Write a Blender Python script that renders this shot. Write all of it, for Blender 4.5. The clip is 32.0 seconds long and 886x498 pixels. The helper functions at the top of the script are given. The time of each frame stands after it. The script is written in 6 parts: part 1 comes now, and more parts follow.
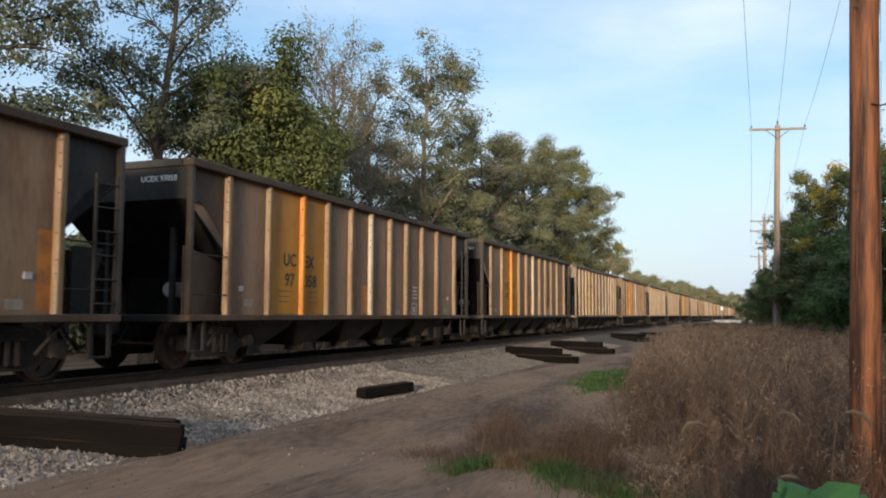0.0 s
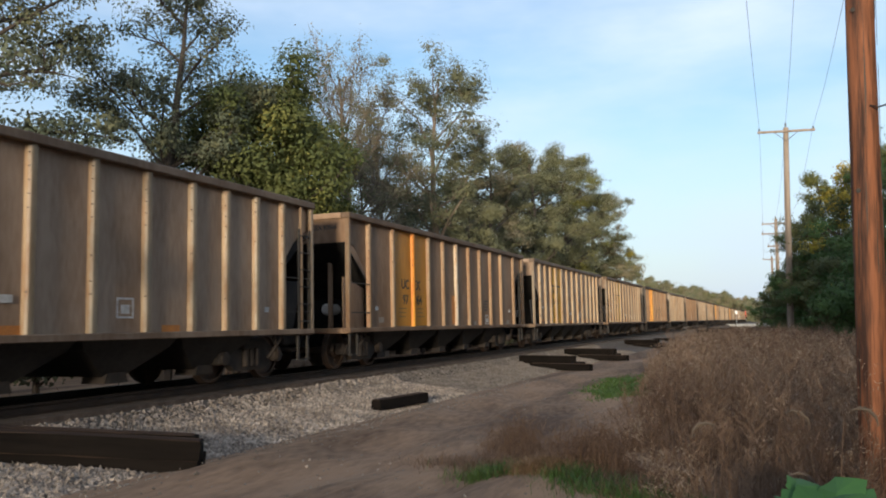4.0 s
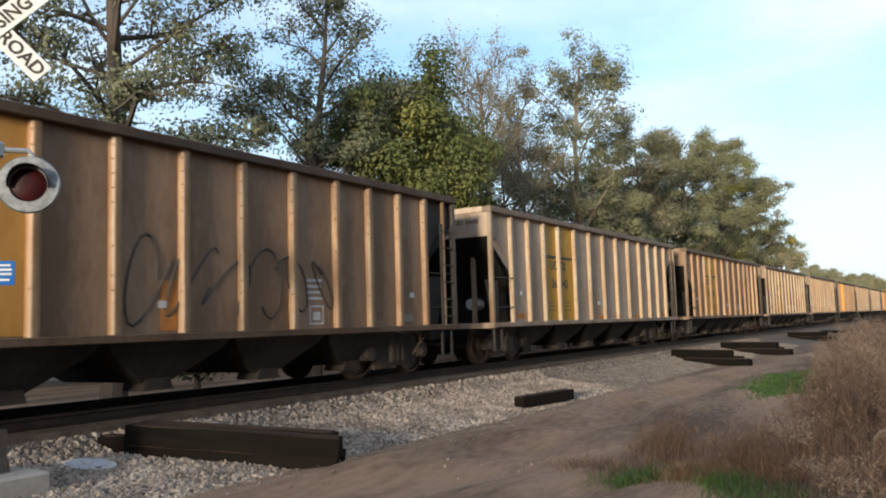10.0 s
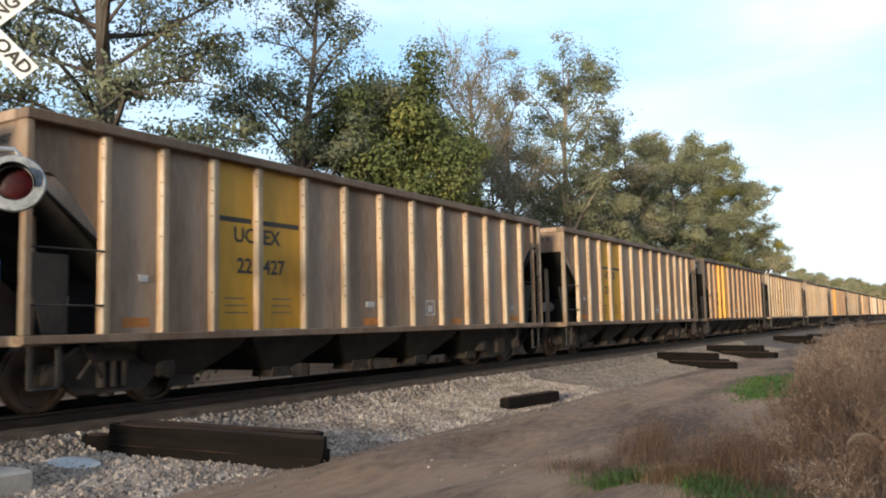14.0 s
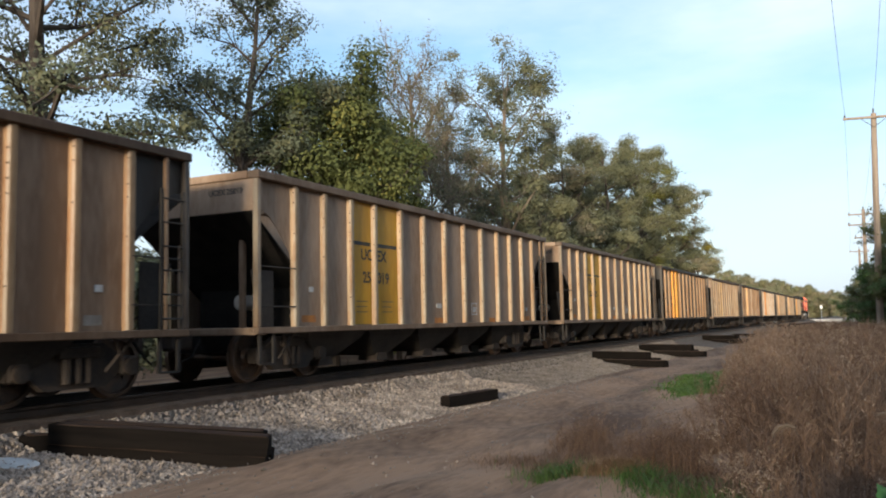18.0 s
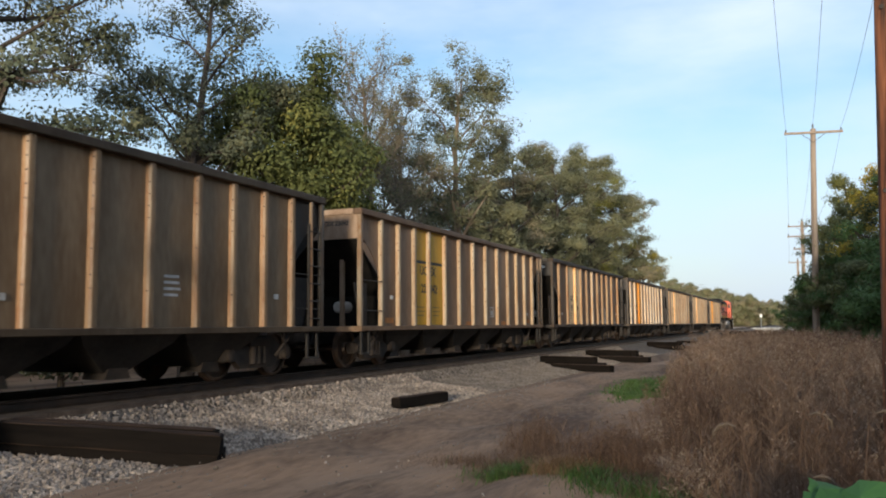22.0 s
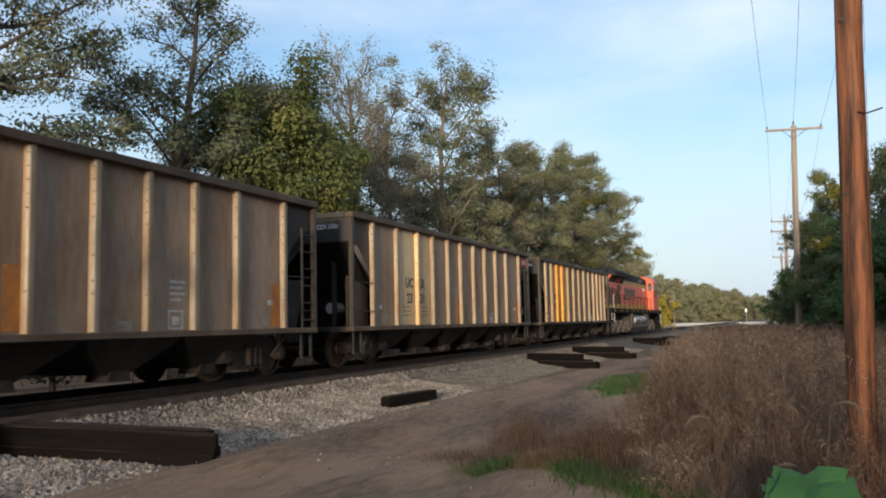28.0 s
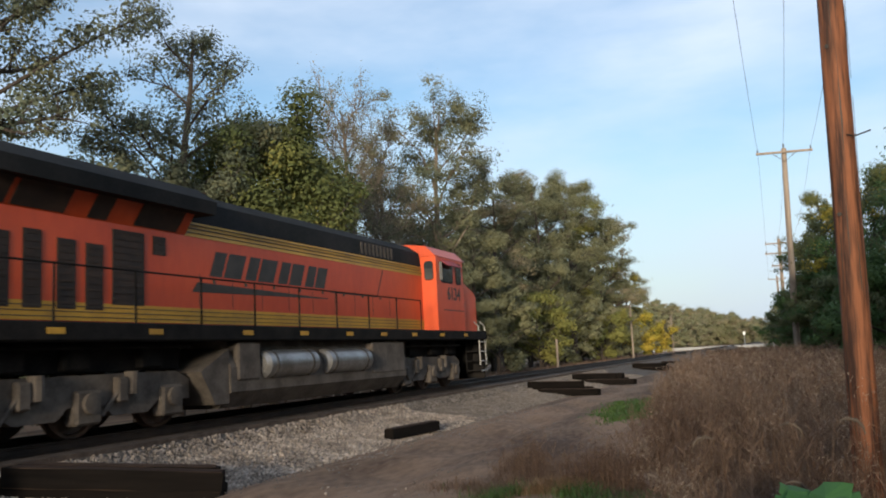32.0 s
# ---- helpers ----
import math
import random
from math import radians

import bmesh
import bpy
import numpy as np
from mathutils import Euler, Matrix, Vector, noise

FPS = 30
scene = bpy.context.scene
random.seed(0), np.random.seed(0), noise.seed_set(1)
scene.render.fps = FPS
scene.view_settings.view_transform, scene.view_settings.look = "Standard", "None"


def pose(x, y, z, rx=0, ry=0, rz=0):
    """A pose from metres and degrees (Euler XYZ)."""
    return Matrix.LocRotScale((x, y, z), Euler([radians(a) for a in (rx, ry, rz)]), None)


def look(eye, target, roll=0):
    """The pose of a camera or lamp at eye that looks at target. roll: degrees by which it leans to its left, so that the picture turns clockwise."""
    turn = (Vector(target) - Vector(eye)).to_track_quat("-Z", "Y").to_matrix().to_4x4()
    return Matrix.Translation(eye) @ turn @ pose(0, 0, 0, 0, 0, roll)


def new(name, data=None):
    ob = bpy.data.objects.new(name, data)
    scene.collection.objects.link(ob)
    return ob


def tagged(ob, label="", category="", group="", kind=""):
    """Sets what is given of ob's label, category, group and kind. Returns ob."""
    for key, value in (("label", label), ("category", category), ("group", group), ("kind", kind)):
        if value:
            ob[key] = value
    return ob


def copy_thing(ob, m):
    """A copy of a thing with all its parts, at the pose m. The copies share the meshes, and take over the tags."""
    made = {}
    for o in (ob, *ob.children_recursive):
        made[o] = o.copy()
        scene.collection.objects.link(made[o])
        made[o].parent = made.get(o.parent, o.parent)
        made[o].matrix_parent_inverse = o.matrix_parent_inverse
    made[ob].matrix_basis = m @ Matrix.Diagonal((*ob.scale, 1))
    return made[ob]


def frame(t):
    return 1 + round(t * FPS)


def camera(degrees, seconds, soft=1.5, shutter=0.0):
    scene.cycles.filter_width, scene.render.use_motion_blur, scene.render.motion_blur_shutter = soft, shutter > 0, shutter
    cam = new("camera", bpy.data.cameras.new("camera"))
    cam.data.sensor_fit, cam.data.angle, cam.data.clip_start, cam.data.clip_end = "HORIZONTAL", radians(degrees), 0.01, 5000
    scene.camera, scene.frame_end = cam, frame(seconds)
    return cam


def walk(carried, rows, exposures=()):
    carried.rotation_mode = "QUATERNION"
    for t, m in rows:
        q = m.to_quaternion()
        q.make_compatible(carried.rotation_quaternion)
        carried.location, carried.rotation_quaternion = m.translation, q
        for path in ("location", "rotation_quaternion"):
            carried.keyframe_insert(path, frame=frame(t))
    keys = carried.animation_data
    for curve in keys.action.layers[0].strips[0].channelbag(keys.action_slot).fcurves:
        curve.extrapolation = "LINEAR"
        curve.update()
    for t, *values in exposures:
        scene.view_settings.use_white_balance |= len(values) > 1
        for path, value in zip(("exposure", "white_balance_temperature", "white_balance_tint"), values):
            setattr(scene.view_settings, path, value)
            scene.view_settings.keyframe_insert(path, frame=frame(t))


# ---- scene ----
# The camera, hand-held beside the track: seconds, eye, yaw, pitch, roll.
cam = camera(56.8, 32.0, soft=1.95, shutter=0.12)
ROWS = [
    (0, -0.006, -0.000, 1.439, 21.00, 4.54, 0.26),
    (0.5, 0.020, -0.005, 1.445, 21.14, 4.64, 0.08),
    (1, 0.028, -0.013, 1.443, 21.27, 4.76, -0.15),
    (1.5, 0.037, -0.031, 1.440, 21.39, 4.87, -0.35),
    (2, 0.045, -0.049, 1.430, 21.51, 4.98, -0.58),
    (2.5, 0.055, -0.066, 1.429, 21.62, 5.08, -0.76),
    (3, 0.059, -0.082, 1.429, 21.71, 5.16, -0.93),
    (3.5, 0.057, -0.107, 1.424, 21.76, 5.25, -1.06),
    (5.5, 0.067, -0.159, 1.417, 22.05, 5.63, -1.58),
    (6, 0.060, -0.111, 1.420, 22.37, 5.76, -1.66),
    (6.5, 0.002, -0.018, 1.428, 23.03, 5.72, -1.56),
    (7, -0.043, 0.066, 1.425, 24.01, 5.64, -1.44),
    (7.5, -0.063, 0.135, 1.435, 25.40, 5.53, -1.29),
    (8, -0.067, 0.186, 1.438, 26.82, 5.51, -1.22),
    (8.5, -0.071, 0.242, 1.412, 28.23, 5.55, -1.38),
    (9, -0.066, 0.315, 1.398, 29.71, 5.48, -1.71),
    (9.5, -0.047, 0.333, 1.412, 30.99, 5.34, -1.75),
    (10, -0.021, 0.330, 1.425, 32.02, 5.20, -1.77),
    (10.5, -0.014, 0.316, 1.426, 32.61, 5.19, -1.71),
    (11, -0.016, 0.310, 1.428, 32.95, 5.18, -1.64),
    (11.5, -0.014, 0.319, 1.417, 33.08, 5.22, -1.71),
    (12, -0.008, 0.313, 1.418, 33.04, 5.20, -1.70),
    (12.5, 0.012, 0.307, 1.422, 32.82, 5.18, -1.66),
    (13, 0.027, 0.302, 1.422, 32.37, 5.18, -1.60),
    (13.5, 0.043, 0.306, 1.430, 31.83, 5.20, -1.51),
    (14, 0.051, 0.302, 1.435, 31.28, 5.23, -1.33),
    (14.5, 0.065, 0.294, 1.441, 30.76, 5.24, -1.27),
    (16.5, 0.135, 0.238, 1.420, 28.79, 5.10, -1.52),
    (17, 0.119, 0.198, 1.419, 28.19, 5.10, -1.49),
    (17.5, 0.089, 0.148, 1.423, 27.54, 5.12, -1.36),
    (18, 0.062, 0.078, 1.429, 26.88, 5.11, -1.24),
    (18.5, 0.058, 0.040, 1.436, 26.27, 5.16, -1.04),
    (19, 0.055, 0.020, 1.430, 25.66, 5.30, -0.88),
    (19.5, 0.054, 0.004, 1.421, 25.06, 5.44, -0.72),
    (20, 0.057, -0.004, 1.405, 24.53, 5.61, -0.61),
    (20.5, 0.050, -0.030, 1.413, 24.03, 5.62, -0.46),
    (21, 0.047, -0.047, 1.418, 23.71, 5.53, -0.42),
    (21.5, 0.057, -0.073, 1.411, 23.48, 5.40, -0.48),
    (22, 0.070, -0.101, 1.395, 23.35, 5.36, -0.53),
    (22.5, 0.080, -0.136, 1.394, 23.34, 5.37, -0.58),
    (23, 0.085, -0.166, 1.402, 23.35, 5.40, -0.54),
    (23.5, 0.097, -0.196, 1.407, 23.39, 5.42, -0.60),
    (24, 0.121, -0.250, 1.416, 23.35, 5.43, -0.57),
    (24.5, 0.164, -0.308, 1.439, 23.23, 5.41, -0.59),
    (25, 0.176, -0.332, 1.439, 23.05, 5.40, -0.71),
    (25.5, 0.174, -0.346, 1.433, 22.83, 5.37, -0.87),
    (27.5, 0.188, -0.394, 1.430, 22.35, 5.21, -1.23),
    (28, 0.207, -0.408, 1.419, 22.44, 5.23, -1.28),
    (28.5, 0.218, -0.423, 1.413, 22.51, 5.45, -1.37),
    (29, 0.227, -0.441, 1.418, 22.56, 5.78, -1.43),
    (29.5, 0.233, -0.446, 1.413, 22.59, 6.13, -1.52),
    (30, 0.228, -0.453, 1.412, 22.61, 6.52, -1.58),
    (30.5, 0.219, -0.476, 1.414, 22.47, 6.81, -1.71),
    (31, 0.209, -0.516, 1.402, 22.28, 7.08, -1.97),
    (31.5, 0.199, -0.539, 1.402, 22.12, 7.27, -2.34),
    (32, 0.192, -0.557, 1.400, 22.04, 7.39, -2.87),
]


def aim(x, y, z, yaw, pitch, roll):
    """The camera's pose at an eye, turned from +y to the left by yaw, up by pitch and rolled."""
    a, p = radians(yaw), radians(pitch)
    way = Vector((-math.sin(a) * math.cos(p), math.cos(a) * math.cos(p), math.sin(p)))
    return look((x, y, z), Vector((x, y, z)) + way, roll)


walk(cam, [(t, aim(*row)) for t, *row in ROWS], exposures=[(0.0, 0.3), (8.0, 0.28), (10.0, 0.66), (11.0, 0.78), (12.0, 0.82), (14.0, 0.80), (17.0, 0.68), (19.5, 0.34), (28.0, 0.28), (32.0, 0.22)])

# ---- world and sun ----
SUN_WAY = Vector((-0.17, 1.0, -0.105)).normalized()
world = bpy.data.worlds.new("sky")
scene.world = world
world.use_nodes = True
wn, wl = world.node_tree.nodes, world.node_tree.links
wn.clear()
w_out = wn.new("ShaderNodeOutputWorld")
w_bg = wn.new("ShaderNodeBackground")
w_sky = wn.new("ShaderNodeTexSky")
w_sky.sky_type = "NISHITA"
w_sky.sun_disc = False
w_sky.sun_elevation = math.asin(-SUN_WAY.z)
w_sky.sun_rotation = math.atan2(-SUN_WAY.x, -SUN_WAY.y)
w_sky.air_density, w_sky.dust_density, w_sky.ozone_density = 1.0, 0.6, 1.6
w_co = wn.new("ShaderNodeTexCoord")
w_map = wn.new("ShaderNodeMapping")
w_map.inputs["Scale"].default_value = (1.0, 1.0, 3.2)
w_map.inputs["Rotation"].default_value = (0.15, 0.1, 0.4)
w_noise = wn.new("ShaderNodeTexNoise")
w_noise.inputs["Scale"].default_value = 2.2
w_noise.inputs["Detail"].default_value = 6.0
w_noise.inputs["Roughness"].default_value = 0.52
w_ramp = wn.new("ShaderNodeValToRGB")
w_ramp.color_ramp.elements[0].position, w_ramp.color_ramp.elements[1].position = 0.36, 0.70
w_mix = wn.new("ShaderNodeMixRGB")
w_mix.inputs[2].default_value = (5.35, 5.9, 6.75, 1)
w_fac = wn.new("ShaderNodeMath")
w_fac.operation = "MULTIPLY"
w_fac.inputs[1].default_value = 0.78
wl.new(w_co.outputs["Generated"], w_map.inputs[0])
wl.new(w_map.outputs[0], w_noise.inputs["Vector"])
wl.new(w_noise.outputs["Fac"], w_ramp.inputs[0])
wl.new(w_ramp.outputs[0], w_fac.inputs[0])
wl.new(w_fac.outputs[0], w_mix.inputs[0])
w_tone = wn.new("ShaderNodeMixRGB")
w_tone.blend_type, w_tone.inputs[0].default_value = "MULTIPLY", 1.0
w_tone.inputs[2].default_value = (1.5, 1.55, 1.72, 1)
wl.new(w_sky.outputs[0], w_tone.inputs[1])
wl.new(w_tone.outputs[0], w_mix.inputs[1])
# pale haze low over the horizon
w_sep = wn.new("ShaderNodeSeparateXYZ")
w_low = wn.new("ShaderNodeMapRange")
w_low.inputs["From Min"].default_value, w_low.inputs["From Max"].default_value = 0.0, 0.30
w_low.inputs["To Min"].default_value, w_low.inputs["To Max"].default_value = 0.85, 0.0
w_haze = wn.new("ShaderNodeMixRGB")
w_haze.inputs[2].default_value = (3.2, 3.95, 4.95, 1)
wl.new(w_co.outputs["Generated"], w_sep.inputs[0])
wl.new(w_sep.outputs["Z"], w_low.inputs["Value"])
wl.new(w_low.outputs[0], w_haze.inputs[0])
wl.new(w_mix.outputs[0], w_haze.inputs[1])
wl.new(w_haze.outputs[0], w_bg.inputs[0])
w_bg.inputs[1].default_value = 0.15
wl.new(w_bg.outputs[0], w_out.inputs[0])

sun = new("sun", bpy.data.lights.new("sun", "SUN"))
sun.data.energy, sun.data.angle, sun.data.color = 4.0, radians(8.0), (1.0, 0.87, 0.67)
sun.matrix_world = look((0, -40, 30), Vector((0, -40, 30)) + SUN_WAY)


# ---- materials ----
def mat(name, base, base2=None, rough=0.8, metal=0.0, scale=3.0, fine=40.0, bump=0.2, stretch=(1, 1, 1), by_object=False,
        island=0.0, spread=0.0, spec=0.4, emit=None, dist=0.01, band=(0.55, 0.92)):
    """A procedural surface: two scales of noise between two base colours, with a fine relief."""
    m = bpy.data.materials.new(name)
    m.use_nodes = True
    n, l = m.node_tree.nodes, m.node_tree.links
    b = n["Principled BSDF"]
    b.inputs["Roughness"].default_value = rough
    b.inputs["Metallic"].default_value = metal
    b.inputs["Specular IOR Level"].default_value = spec
    base2 = base2 or tuple(c * 0.6 for c in base)
    co = n.new("ShaderNodeTexCoord")
    mp = n.new("ShaderNodeMapping")
    mp.inputs["Scale"].default_value = stretch
    info = n.new("ShaderNodeObjectInfo")
    l.new(co.outputs["Object"], mp.inputs[0])
    shift = n.new("ShaderNodeVectorMath")
    shift.operation = "ADD"
    spin = n.new("ShaderNodeVectorMath")
    spin.operation = "SCALE"
    spin.inputs[0].default_value = (17.0, 31.0, 23.0)
    l.new(info.outputs["Random"], spin.inputs["Scale"])
    l.new(mp.outputs[0], shift.inputs[0])
    l.new(spin.outputs[0], shift.inputs[1])
    big, small = n.new("ShaderNodeTexNoise"), n.new("ShaderNodeTexNoise")
    for tex, s, d in ((big, scale, 5), (small, fine, 4)):
        tex.inputs["Scale"].default_value, tex.inputs["Detail"].default_value = s, d
        l.new(shift.outputs[0], tex.inputs["Vector"])
    add = n.new("ShaderNodeMath")
    add.operation = "MULTIPLY_ADD"
    add.inputs[1].default_value = 0.45
    l.new(small.outputs["Fac"], add.inputs[0])
    l.new(big.outputs["Fac"], add.inputs[2])
    ramp = n.new("ShaderNodeValToRGB")
    ramp.color_ramp.elements[0].position, ramp.color_ramp.elements[1].position = band
    ramp.color_ramp.elements[0].color, ramp.color_ramp.elements[1].color = (*base, 1), (*base2, 1)
    l.new(add.outputs[0], ramp.inputs[0])
    last = ramp.outputs[0]
    if by_object:
        mul = n.new("ShaderNodeMixRGB")
        mul.blend_type, mul.inputs[0].default_value = "MULTIPLY", 1.0
        l.new(last, mul.inputs[1])
        l.new(info.outputs["Color"], mul.inputs[2])
        last = mul.outputs[0]
    if spread or island:
        hsv = n.new("ShaderNodeHueSaturation")
        mr = n.new("ShaderNodeMapRange")
        amount = island or spread
        mr.inputs["To Min"].default_value, mr.inputs["To Max"].default_value = 1 - amount, 1 + amount
        if island:
            geo = n.new("ShaderNodeNewGeometry")
            l.new(geo.outputs["Random Per Island"], mr.inputs["Value"])
        else:
            l.new(info.outputs["Random"], mr.inputs["Value"])
        l.new(mr.outputs[0], hsv.inputs["Value"])
        l.new(last, hsv.inputs["Color"])
        last = hsv.outputs[0]
    l.new(last, b.inputs["Base Color"])
    if bump:
        bp = n.new("ShaderNodeBump")
        bp.inputs["Strength"].default_value, bp.inputs["Distance"].default_value = bump, dist
        l.new(small.outputs["Fac"], bp.inputs["Height"])
        l.new(bp.outputs[0], b.inputs["Normal"])
    if emit:
        b.inputs["Emission Color"].default_value = (*emit[0], 1)
        b.inputs["Emission Strength"].default_value = emit[1]
    return m


def leaf_mat(name, base, base2, island=0.12):
    """Leaves: two-toned, each one different, with light through them."""
    m = mat(name, base, base2, rough=0.65, scale=0.5, fine=3.0, bump=0, island=island, spec=0.25)
    n, l = m.node_tree.nodes, m.node_tree.links
    b, out = n["Principled BSDF"], n["Material Output"]
    tr, mx = n.new("ShaderNodeBsdfTranslucent"), n.new("ShaderNodeMixShader")
    mx.inputs[0].default_value = 0.17
    l.new(b.inputs["Base Color"].links[0].from_socket, tr.inputs["Color"])
    l.new(b.outputs[0], mx.inputs[1])
    l.new(tr.outputs[0], mx.inputs[2])
    l.new(mx.outputs[0], out.inputs["Surface"])
    return m


